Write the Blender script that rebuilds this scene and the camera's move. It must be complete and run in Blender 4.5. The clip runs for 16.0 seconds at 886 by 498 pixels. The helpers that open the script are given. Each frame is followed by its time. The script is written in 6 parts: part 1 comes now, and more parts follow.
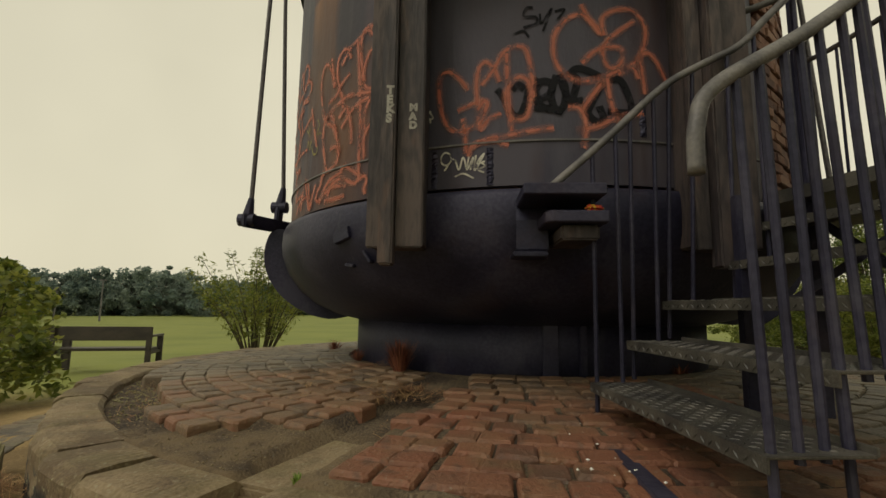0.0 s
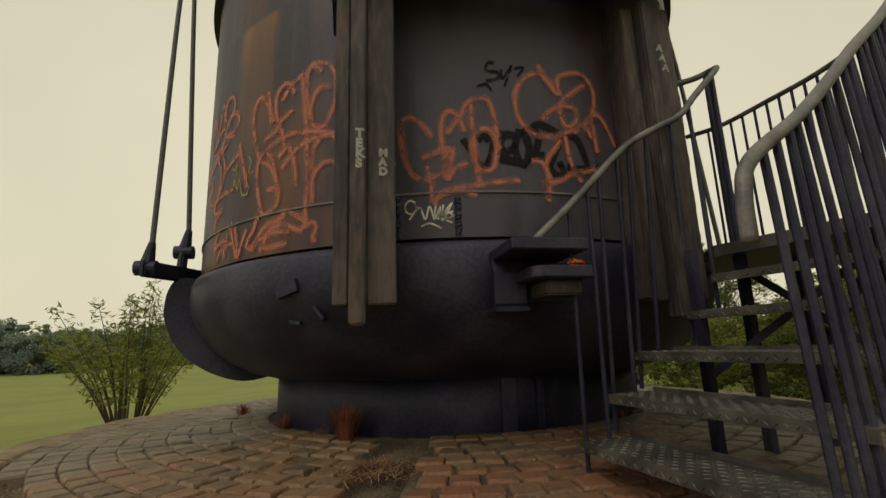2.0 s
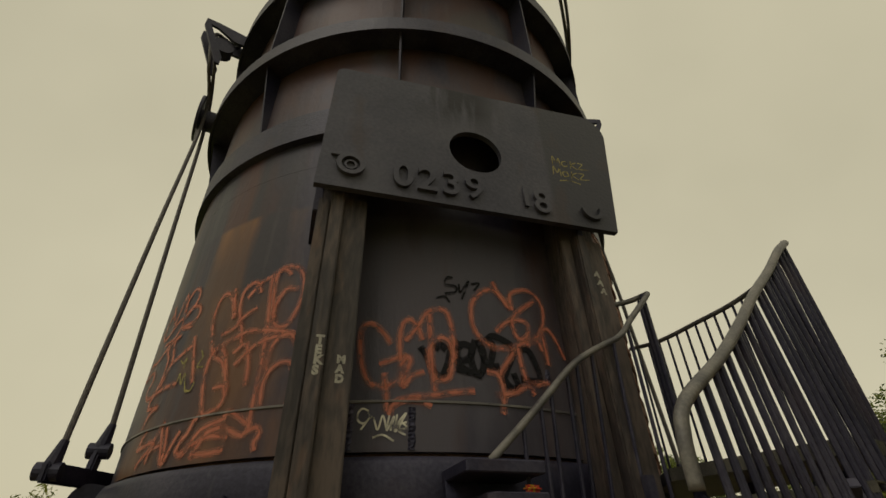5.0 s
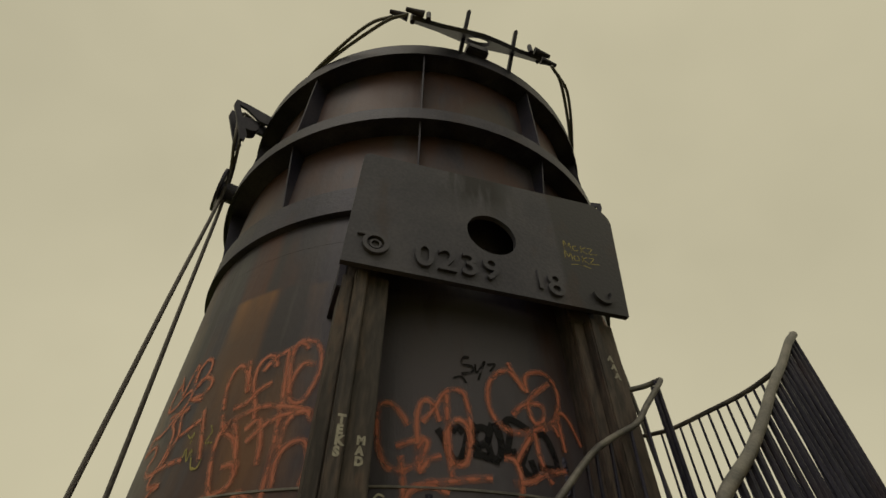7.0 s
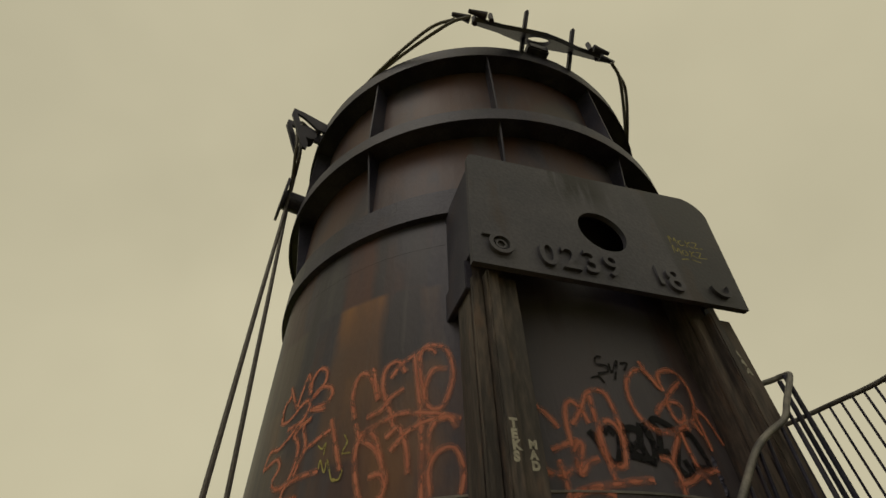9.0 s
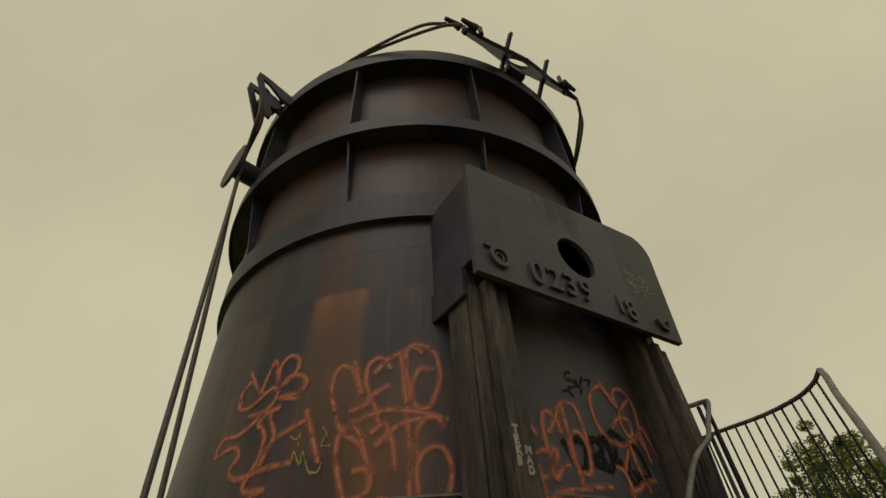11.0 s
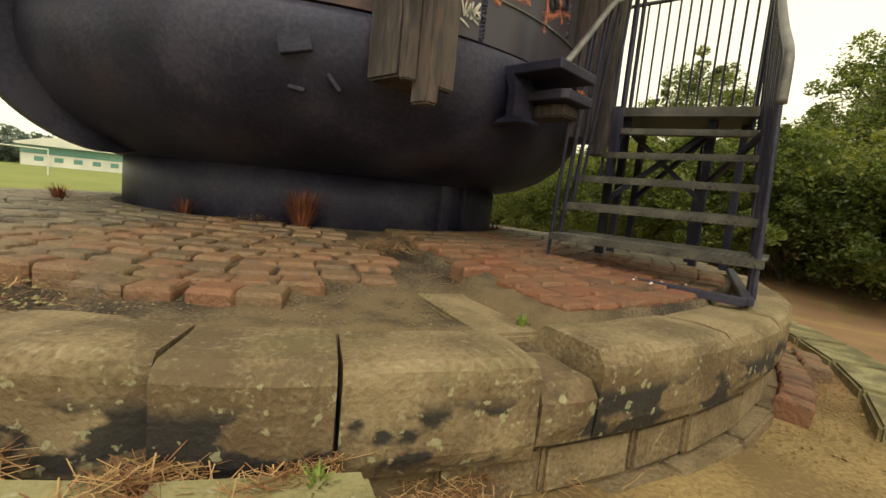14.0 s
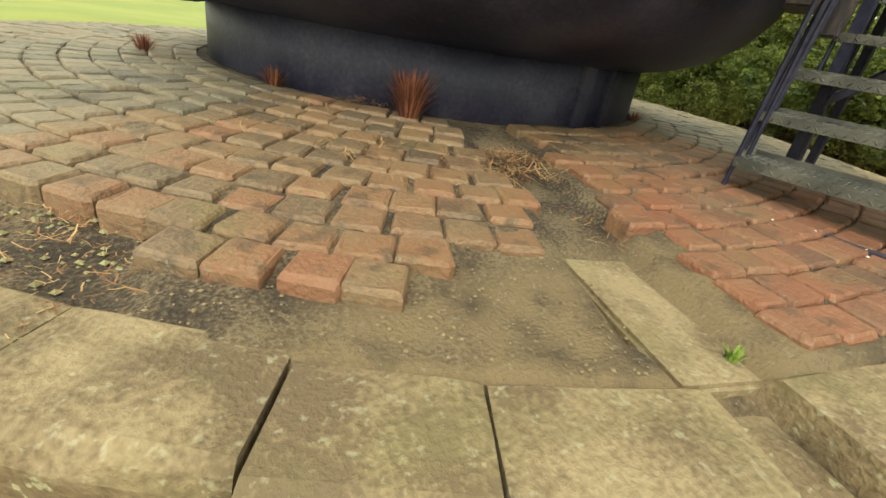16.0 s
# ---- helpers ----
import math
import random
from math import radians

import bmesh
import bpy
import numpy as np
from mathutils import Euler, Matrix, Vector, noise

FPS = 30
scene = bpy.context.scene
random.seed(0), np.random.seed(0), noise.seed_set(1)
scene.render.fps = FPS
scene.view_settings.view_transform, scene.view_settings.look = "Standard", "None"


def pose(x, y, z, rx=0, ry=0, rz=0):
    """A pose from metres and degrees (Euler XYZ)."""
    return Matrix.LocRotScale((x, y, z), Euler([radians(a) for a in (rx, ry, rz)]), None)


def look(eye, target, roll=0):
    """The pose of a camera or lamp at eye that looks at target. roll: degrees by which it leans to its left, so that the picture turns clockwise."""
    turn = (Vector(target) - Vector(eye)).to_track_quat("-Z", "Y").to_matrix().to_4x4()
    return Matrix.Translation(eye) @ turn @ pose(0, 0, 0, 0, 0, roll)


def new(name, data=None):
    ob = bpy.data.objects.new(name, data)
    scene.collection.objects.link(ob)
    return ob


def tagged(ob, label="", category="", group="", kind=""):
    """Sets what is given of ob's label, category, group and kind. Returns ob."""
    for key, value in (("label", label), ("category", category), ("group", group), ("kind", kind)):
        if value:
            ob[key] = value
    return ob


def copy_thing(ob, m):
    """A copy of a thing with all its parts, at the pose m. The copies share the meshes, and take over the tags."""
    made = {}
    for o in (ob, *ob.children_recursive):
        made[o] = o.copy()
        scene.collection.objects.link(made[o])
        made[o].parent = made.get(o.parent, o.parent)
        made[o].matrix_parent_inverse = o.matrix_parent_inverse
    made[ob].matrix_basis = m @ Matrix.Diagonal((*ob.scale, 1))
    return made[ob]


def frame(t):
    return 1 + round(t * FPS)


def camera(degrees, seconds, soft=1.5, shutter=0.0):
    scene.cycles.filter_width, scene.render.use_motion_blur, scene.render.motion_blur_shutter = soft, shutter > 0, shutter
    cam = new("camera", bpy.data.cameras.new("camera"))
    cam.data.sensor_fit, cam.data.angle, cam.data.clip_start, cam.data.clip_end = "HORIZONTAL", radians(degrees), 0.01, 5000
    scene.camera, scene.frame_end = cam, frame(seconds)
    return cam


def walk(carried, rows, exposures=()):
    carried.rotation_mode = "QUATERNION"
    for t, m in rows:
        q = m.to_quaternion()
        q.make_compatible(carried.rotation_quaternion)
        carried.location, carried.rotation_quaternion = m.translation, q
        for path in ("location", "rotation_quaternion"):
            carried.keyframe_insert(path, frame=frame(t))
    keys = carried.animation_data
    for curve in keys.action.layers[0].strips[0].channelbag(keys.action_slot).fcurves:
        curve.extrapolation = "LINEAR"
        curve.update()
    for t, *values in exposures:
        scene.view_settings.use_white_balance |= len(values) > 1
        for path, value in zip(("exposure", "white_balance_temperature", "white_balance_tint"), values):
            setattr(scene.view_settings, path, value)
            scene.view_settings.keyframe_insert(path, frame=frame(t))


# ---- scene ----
cam = camera(87.9, 16.0)
PATH = [
    (0, (0.133, 0.158, 0.537), (0.036, 2.139, 0.791), 0.8),
    (0.5, (-0.024, 0.294, 0.566), (0.012, 2.272, 0.862), -0.3),
    (1, (-0.206, 0.338, 0.589), (-0.021, 2.306, 0.89), -1.1),
    (1.5, (-0.317, 0.346, 0.614), (0.013, 2.292, 0.934), -2.2),
    (2, (-0.314, 0.335, 0.648), (0.087, 2.251, 1.059), -1.9),
    (2.5, (-0.319, 0.32, 0.67), (0.139, 2.192, 1.201), -1.6),
    (3, (-0.31, 0.315, 0.676), (0.175, 2.131, 1.359), -1.5),
    (3.5, (-0.316, 0.289, 0.712), (0.194, 2.045, 1.524), -1.7),
    (4, (-0.324, 0.265, 0.727), (0.194, 1.949, 1.673), -1.5),
    (4.5, (-0.33, 0.249, 0.738), (0.188, 1.877, 1.778), -1.5),
    (5, (-0.342, 0.22, 0.74), (0.172, 1.788, 1.87), -1.4),
    (5.2, (-0.353, 0.204, 0.747), (0.164, 1.738, 1.922), -1.6),
    (7.3, (-0.63, 0.167, 0.729), (-0.154, 1.541, 2.103), 0.1),
    (7.5, (-0.713, 0.177, 0.728), (-0.247, 1.553, 2.102), -0.0),
    (8, (-0.866, 0.303, 0.714), (-0.469, 1.725, 2.062), 0.8),
    (8.5, (-1.032, 0.398, 0.75), (-0.636, 1.814, 2.106), -0.5),
    (8.7, (-1.126, 0.43, 0.75), (-0.706, 1.819, 2.127), -1.1),
    (11, (-1.895, 0.677, 0.767), (-1.043, 1.873, 2.125), -4.4),
    (11.5, (-1.955, 0.662, 0.776), (-0.894, 1.809, 2.023), -2.9),
    (12, (-1.833, 0.671, 0.793), (-0.552, 1.811, 1.822), 0.9),
    (12.5, (-1.693, 0.721, 0.567), (-0.235, 1.807, 1.4), 1.0),
    (13, (-1.654, 0.72, 0.477), (-0.079, 1.863, 0.939), 3.2),
    (13.3, (-1.698, 0.777, 0.454), (-0.15, 2.027, 0.651), 3.5),
    (13.5, (-1.748, 0.826, 0.422), (-0.198, 2.089, 0.471), 4.4),
    (14, (-1.704, 0.91, 0.343), (-0.274, 2.291, 0.125), 5.7),
    (14.5, (-1.658, 0.961, 0.291), (-0.381, 2.413, -0.221), 7.6),
    (15, (-1.623, 1.05, 0.177), (-0.475, 2.438, -0.694), 9.4),
    (15.5, (-1.592, 1.272, 0.212), (-0.489, 2.665, -0.706), 10.9),
    (16, (-1.523, 1.491, 0.541), (-0.405, 2.894, -0.344), 9.9),
]
walk(cam, [(t, look(eye, target, roll)) for t, eye, target, roll in PATH],
     exposures=[(0.0, 0.14, 6450, 12), (1.5, 0.16, 6500, 12), (2.5, 0.05, 6450, 12), (5.0, -0.22, 6700, 10), (8.5, -0.30, 6950, 9), (11.5, -0.30, 6900, 9), (12.5, -0.18, 6600, 11), (13.1, 0.05, 6500, 12), (13.5, 0.38, 6550, 12),
                (14.0, 1.1, 6750, 9), (14.6, 1.42, 6800, 6), (15.2, 1.50, 6650, 4), (16.0, 1.95, 6150, 2)])

# ---- world and light ----
world = bpy.data.worlds.new("overcast_sky")
scene.world = world
world.use_nodes = True
wn, wl = world.node_tree.nodes, world.node_tree.links
bg = wn["Background"]
sky = wn.new("ShaderNodeTexSky")
sky.sky_type, sky.sun_disc = "NISHITA", False
sky.sun_elevation, sky.sun_rotation = radians(50), radians(229)
sky.dust_density, sky.air_density = 6.0, 1.6
cloud = wn.new("ShaderNodeTexNoise")
cloud.inputs["Scale"].default_value, cloud.inputs["Detail"].default_value = 1.3, 4.0
deck = wn.new("ShaderNodeValToRGB")
deck.color_ramp.elements[0].color = (6.0, 5.62, 4.0, 1)
deck.color_ramp.elements[1].color = (7.7, 7.2, 5.2, 1)
deck.color_ramp.elements[0].position, deck.color_ramp.elements[1].position = 0.3, 0.75
veil = wn.new("ShaderNodeMixRGB")
veil.inputs["Fac"].default_value = 0.93
wl.new(cloud.outputs["Fac"], deck.inputs["Fac"])
wl.new(sky.outputs["Color"], veil.inputs["Color1"])
wl.new(deck.outputs["Color"], veil.inputs["Color2"])
wl.new(veil.outputs["Color"], bg.inputs["Color"])
bg.inputs["Strength"].default_value = 0.1
sun = new("sun", bpy.data.lights.new("sun", "SUN"))
sun.data.energy, sun.data.angle, sun.data.color = 0.65, radians(30), (1.0, 0.95, 0.84)
sun.matrix_world = look((-7, -6, 11), (0, 0, 0))


# ---- materials ----
CX, CY = 0.71, 4.91


def material(name, colours, scale=6.0, rough=0.7, bump=0.2, bump_scale=60.0, metal=0.0, stretch=(1, 1, 1), island=0.0, per_object=0.0, fine=0.35, spread=(0.35, 0.65), world_space=True):
    """Noise-blended colours at two scales with fine relief."""
    m = bpy.data.materials.new(name)
    m.use_nodes = True
    n, l = m.node_tree.nodes, m.node_tree.links
    b = n["Principled BSDF"]
    b.inputs["Roughness"].default_value, b.inputs["Metallic"].default_value = rough, metal
    geo = n.new("ShaderNodeNewGeometry")
    mp = n.new("ShaderNodeMapping")
    mp.inputs["Scale"].default_value = stretch
    l.new(geo.outputs["Position"], mp.inputs["Vector"])
    big = n.new("ShaderNodeTexNoise")
    big.inputs["Scale"].default_value, big.inputs["Detail"].default_value = scale, 6
    l.new(mp.outputs["Vector"], big.inputs["Vector"])
    small = n.new("ShaderNodeTexNoise")
    small.inputs["Scale"].default_value, small.inputs["Detail"].default_value = bump_scale, 5
    l.new(mp.outputs["Vector"], small.inputs["Vector"])
    add = n.new("ShaderNodeMath")
    add.operation = "MULTIPLY_ADD"
    add.inputs[1].default_value = fine
    l.new(small.outputs["Fac"], add.inputs[0])
    off = n.new("ShaderNodeMath")
    off.operation = "ADD"
    off.inputs[1].default_value = -fine / 2
    l.new(big.outputs["Fac"], off.inputs[0])
    l.new(off.outputs[0], add.inputs[2])
    last = add.outputs[0]
    for amount, source in ((island, geo.outputs["Random Per Island"]), (per_object, None)):
        if amount:
            if source is None:
                source = n.new("ShaderNodeObjectInfo").outputs["Random"]
            r = n.new("ShaderNodeMath")
            r.operation = "MULTIPLY_ADD"
            r.inputs[1].default_value = amount
            l.new(source, r.inputs[0])
            o = n.new("ShaderNodeMath")
            o.operation = "ADD"
            o.inputs[1].default_value = -amount / 2
            l.new(last, o.inputs[0])
            l.new(o.outputs[0], r.inputs[2])
            last = r.outputs[0]
    ramp = n.new("ShaderNodeValToRGB")
    els = ramp.color_ramp.elements
    while len(els) < len(colours):
        els.new(0.5)
    for k, c in enumerate(colours):
        els[k].position = spread[0] + (spread[1] - spread[0]) * k / (len(colours) - 1)
        els[k].color = (*c, 1)
    l.new(last, ramp.inputs["Fac"])
    l.new(ramp.outputs["Color"], b.inputs["Base Color"])
    bp = n.new("ShaderNodeBump")
    bp.inputs["Strength"].default_value, bp.inputs["Distance"].default_value = bump, 0.01
    l.new(small.outputs["Fac"], bp.inputs["Height"])
    l.new(bp.outputs["Normal"], b.inputs["Normal"])
    rr = n.new("ShaderNodeMath")
    rr.operation = "MULTIPLY_ADD"
    rr.inputs[1].default_value, rr.inputs[2].default_value = 0.25, rough - 0.12
    l.new(big.outputs["Fac"], rr.inputs[0])
    l.new(rr.outputs[0], b.inputs["Roughness"])
    return m


def over(m, colour, mask, amount=1.0):
    """Lays a colour over a material's base by a mask socket."""
    n, l = m.node_tree.nodes, m.node_tree.links
    base = n["Principled BSDF"].inputs["Base Color"]
    mix = n.new("ShaderNodeMixRGB")
    mix.inputs["Color2"].default_value = (*colour, 1)
    l.new(base.links[0].from_socket, mix.inputs["Color1"])
    if amount != 1.0:
        mul = n.new("ShaderNodeMath")
        mul.operation = "MULTIPLY"
        mul.inputs[1].default_value = amount
        l.new(mask, mul.inputs[0])
        mask = mul.outputs[0]
    l.new(mask, mix.inputs["Fac"])
    l.new(mix.outputs["Color"], base)


def noise_mask(m, scale, low, high, stretch=(1, 1, 1), detail=6, offset=(0, 0, 0)):
    n, l = m.node_tree.nodes, m.node_tree.links
    geo = n.new("ShaderNodeNewGeometry")
    mp = n.new("ShaderNodeMapping")
    mp.inputs["Scale"].default_value, mp.inputs["Location"].default_value = stretch, offset
    l.new(geo.outputs["Position"], mp.inputs["Vector"])
    t = n.new("ShaderNodeTexNoise")
    t.inputs["Scale"].default_value, t.inputs["Detail"].default_value = scale, detail
    l.new(mp.outputs["Vector"], t.inputs["Vector"])
    r = n.new("ShaderNodeMapRange")
    r.inputs["From Min"].default_value, r.inputs["From Max"].default_value = low, high
    l.new(t.outputs["Fac"], r.inputs["Value"])
    return r.outputs["Result"]


def step_mask(m, axis, low, high, soft=0.02):
    """1 where a world coordinate lies between low and high, with a slightly soft edge."""
    n, l = m.node_tree.nodes, m.node_tree.links
    geo, sep = n.new("ShaderNodeNewGeometry"), n.new("ShaderNodeSeparateXYZ")
    l.new(geo.outputs["Position"], sep.inputs["Vector"])
    out = None
    for a, b in ((low - soft, low + soft), (high + soft, high - soft)):
        r = n.new("ShaderNodeMapRange")
        r.inputs["From Min"].default_value, r.inputs["From Max"].default_value = a, b
        l.new(sep.outputs[axis], r.inputs["Value"])
        if out is None:
            out = r.outputs["Result"]
        else:
            mul = n.new("ShaderNodeMath")
            mul.operation = "MULTIPLY"
            l.new(out, mul.inputs[0]), l.new(r.outputs["Result"], mul.inputs[1])
            out = mul.outputs[0]
    return out


def az_mask(m, low, high, soft=0.9):
    """1 between two bearings round the vessel's axis, in degrees from its front, with a wavering edge."""
    n, l = m.node_tree.nodes, m.node_tree.links
    geo, shift, sep = n.new("ShaderNodeNewGeometry"), n.new("ShaderNodeVectorMath"), n.new("ShaderNodeSeparateXYZ")
    shift.inputs[1].default_value = (-CX, -CY, 0)
    l.new(geo.outputs["Position"], shift.inputs[0]), l.new(shift.outputs["Vector"], sep.inputs["Vector"])
    back = n.new("ShaderNodeMath")
    back.operation = "MULTIPLY"
    back.inputs[1].default_value = -1.0
    l.new(sep.outputs["Y"], back.inputs[0])
    turn = n.new("ShaderNodeMath")
    turn.operation = "ARCTAN2"
    l.new(sep.outputs["X"], turn.inputs[0]), l.new(back.outputs[0], turn.inputs[1])
    waver = n.new("ShaderNodeMath")
    waver.operation = "MULTIPLY_ADD"
    waver.inputs[1].default_value = 0.05
    l.new(noise_mask(m, 3.0, 0.2, 0.8, (1, 1, 0.5)), waver.inputs[0]), l.new(turn.outputs[0], waver.inputs[2])
    out = None
    for a, b in ((low - soft, low + soft), (high + soft, high - soft)):
        rng_node = n.new("ShaderNodeMapRange")
        rng_node.inputs["From Min"].default_value, rng_node.inputs["From Max"].default_value = radians(a) + 0.025, radians(b) + 0.025
        l.new(waver.outputs[0], rng_node.inputs["Value"])
        out = rng_node.outputs["Result"] if out is None else both(m, out, rng_node.outputs["Result"])
    return out


def both(m, a, b):
    n, l = m.node_tree.nodes, m.node_tree.links
    mul = n.new("ShaderNodeMath")
    mul.operation = "MULTIPLY"
    l.new(a, mul.inputs[0]), l.new(b, mul.inputs[1])
    return mul.outputs[0]


IRON = material("painted_iron", [(0.011, 0.011, 0.025), (0.023, 0.022, 0.043), (0.044, 0.042, 0.066)], scale=2.2, rough=0.5, bump=0.25, bump_scale=45, fine=0.4)
over(IRON, (0.05, 0.03, 0.028), noise_mask(IRON, 3.0, 0.56, 0.75), 0.4)
over(IRON, (0.07, 0.068, 0.082), noise_mask(IRON, 9.0, 0.62, 0.72, (1, 1, 0.35), detail=9), 0.35)
PLATE = material("grey_plate_steel", [(0.034, 0.034, 0.050), (0.050, 0.050, 0.068), (0.070, 0.069, 0.088)], scale=1.8, rough=0.5, bump=0.25, bump_scale=40, fine=0.4)
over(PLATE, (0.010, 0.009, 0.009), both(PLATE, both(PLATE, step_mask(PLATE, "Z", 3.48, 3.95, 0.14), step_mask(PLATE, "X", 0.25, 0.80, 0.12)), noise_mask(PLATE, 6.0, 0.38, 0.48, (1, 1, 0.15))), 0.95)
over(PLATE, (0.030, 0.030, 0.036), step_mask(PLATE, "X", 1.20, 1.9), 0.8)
over(PLATE, (0.055, 0.035, 0.028), noise_mask(PLATE, 4.0, 0.60, 0.72, (1, 1, 0.5)), 0.4)
BARREL = material("weathered_barrel_steel", [(0.017, 0.015, 0.028), (0.031, 0.027, 0.042), (0.052, 0.044, 0.056)], scale=1.6, rough=0.48, bump=0.22, bump_scale=35, stretch=(1, 1, 0.4), fine=0.25)
over(BARREL, (0.060, 0.028, 0.021), noise_mask(BARREL, 1.9, 0.48, 0.55, (1, 1, 0.22)), 0.65)
# rust-brown bands between the rings
over(BARREL, (0.066, 0.030, 0.023), both(BARREL, step_mask(BARREL, "Z", 3.92, 6.4), noise_mask(BARREL, 1.3, 0.40, 0.55, (1, 1, 0.6), offset=(3, 1, 2))), 0.7)
over(BARREL, (0.060, 0.057, 0.060), both(BARREL, step_mask(BARREL, "Z", 4.9, 6.4), noise_mask(BARREL, 1.1, 0.50, 0.60, (1, 1, 0.8), offset=(9, 4, 2))), 0.6)
# old paint edges and rust blocks on the lower shell, and a lighter blue-grey front
for low, high, z0, z1, colour, amount in (
        (-92, -63, 1.6, 2.93, (0.070, 0.058, 0.050), 0.7), (-63, -59, 1.2, 3.6, (0.026, 0.024, 0.030), 0.8),
        (-58, -53, 2.93, 3.6, (0.044, 0.043, 0.050), 0.8), (-53, -45, 2.93, 3.6, (0.078, 0.032, 0.023), 0.75), (-45, -33, 2.93, 3.6, (0.026, 0.026, 0.034), 0.8),
        (-53, -41.8, 1.75, 2.925, (0.105, 0.058, 0.036), 0.75), (-21, 33, 1.2, 2.75, (0.070, 0.066, 0.084), 0.85), (-41.8, -34, 1.95, 2.93, (0.030, 0.029, 0.036), 0.85), (-34, -30.5, 2.2, 2.90, (0.085, 0.052, 0.036), 0.6)):
    over(BARREL, colour, both(BARREL, both(BARREL, az_mask(BARREL, low, high), step_mask(BARREL, "Z", z0, z1)), noise_mask(BARREL, 3.2, 0.30, 0.48, (1, 1, 0.2), offset=(low, 0, 0))), amount)
over(BARREL, (0.27, 0.115, 0.03), both(BARREL, both(BARREL, az_mask(BARREL, -53, -41.8), both(BARREL, step_mask(BARREL, "Z", 2.0, 2.925), step_mask(BARREL, "Z", 2.74, 4.0, 0.22))), noise_mask(BARREL, 4.0, 0.34, 0.60, (1, 1, 0.25))), 0.7)
over(BARREL, (0.20, 0.095, 0.035), both(BARREL, az_mask(BARREL, -80, -24), both(BARREL, step_mask(BARREL, "Z", 1.2, 2.3), noise_mask(BARREL, 2.6, 0.46, 0.66, (1, 1, 0.4), offset=(5, 5, 1)))), 0.5)
over(BARREL, (0.085, 0.080, 0.080), noise_mask(BARREL, 8.0, 0.62, 0.72, (1, 1, 0.12), detail=8), 0.3)
for m in (IRON, PLATE, BARREL):
    m.node_tree.nodes["Principled BSDF"].inputs["Specular IOR Level"].default_value = 0.4
    m.node_tree.nodes["Principled BSDF"].inputs["Specular Tint"].default_value = (0.78, 0.80, 1.0, 1)
BEAM = material("rusted_beam_steel", [(0.022, 0.018, 0.022), (0.048, 0.038, 0.040), (0.088, 0.068, 0.064)], scale=5, rough=0.62, bump=0.6, bump_scale=40, stretch=(1, 1, 0.2), fine=0.6)
over(BEAM, (0.13, 0.075, 0.055), noise_mask(BEAM, 12, 0.60, 0.70, (1, 1, 0.3)), 0.4)
RAIL = material("grey_painted_rail", [(0.071, 0.069, 0.076), (0.114, 0.110, 0.111), (0.171, 0.162, 0.158)], scale=9, rough=0.45, bump=0.2, bump_scale=90)
TREAD = material("chequer_plate_steel", [(0.033, 0.031, 0.030), (0.058, 0.055, 0.049), (0.098, 0.090, 0.078)], scale=7, rough=0.42, bump=0.3, bump_scale=120, metal=0.0)
CABLE = material("steel_cable", [(0.05, 0.045, 0.05), (0.1, 0.09, 0.09)], scale=30, rough=0.5, bump=0.5, bump_scale=200)
STONE = material("buff_sandstone", [(0.115, 0.080, 0.046), (0.190, 0.140, 0.080), (0.255, 0.195, 0.116)], scale=4, rough=0.85, bump=0.7, bump_scale=70, fine=0.6, per_object=0.2)
over(STONE, (0.36, 0.34, 0.24), noise_mask(STONE, 45, 0.60, 0.70), 0.45)
over(STONE, (0.085, 0.060, 0.034), noise_mask(STONE, 7, 0.54, 0.70, detail=9), 0.5)
over(STONE, (0.22, 0.21, 0.075), both(STONE, step_mask(STONE, "Z", -0.09, 0.2), noise_mask(STONE, 3.5, 0.46, 0.66)), 0.2)
over(STONE, (0.10, 0.062, 0.03), both(STONE, step_mask(STONE, "Z", -0.32, -0.075), noise_mask(STONE, 5, 0.38, 0.6)), 0.6)
over(STONE, (0.012, 0.012, 0.014), both(STONE, step_mask(STONE, "Z", -0.29, -0.13), noise_mask(STONE, 4.5, 0.47, 0.51, (1, 1, 1.6), detail=9)), 0.92)
over(STONE, (0.34, 0.33, 0.2), both(STONE, step_mask(STONE, "Z", -0.30, -0.06), noise_mask(STONE, 30, 0.62, 0.66)), 0.7)


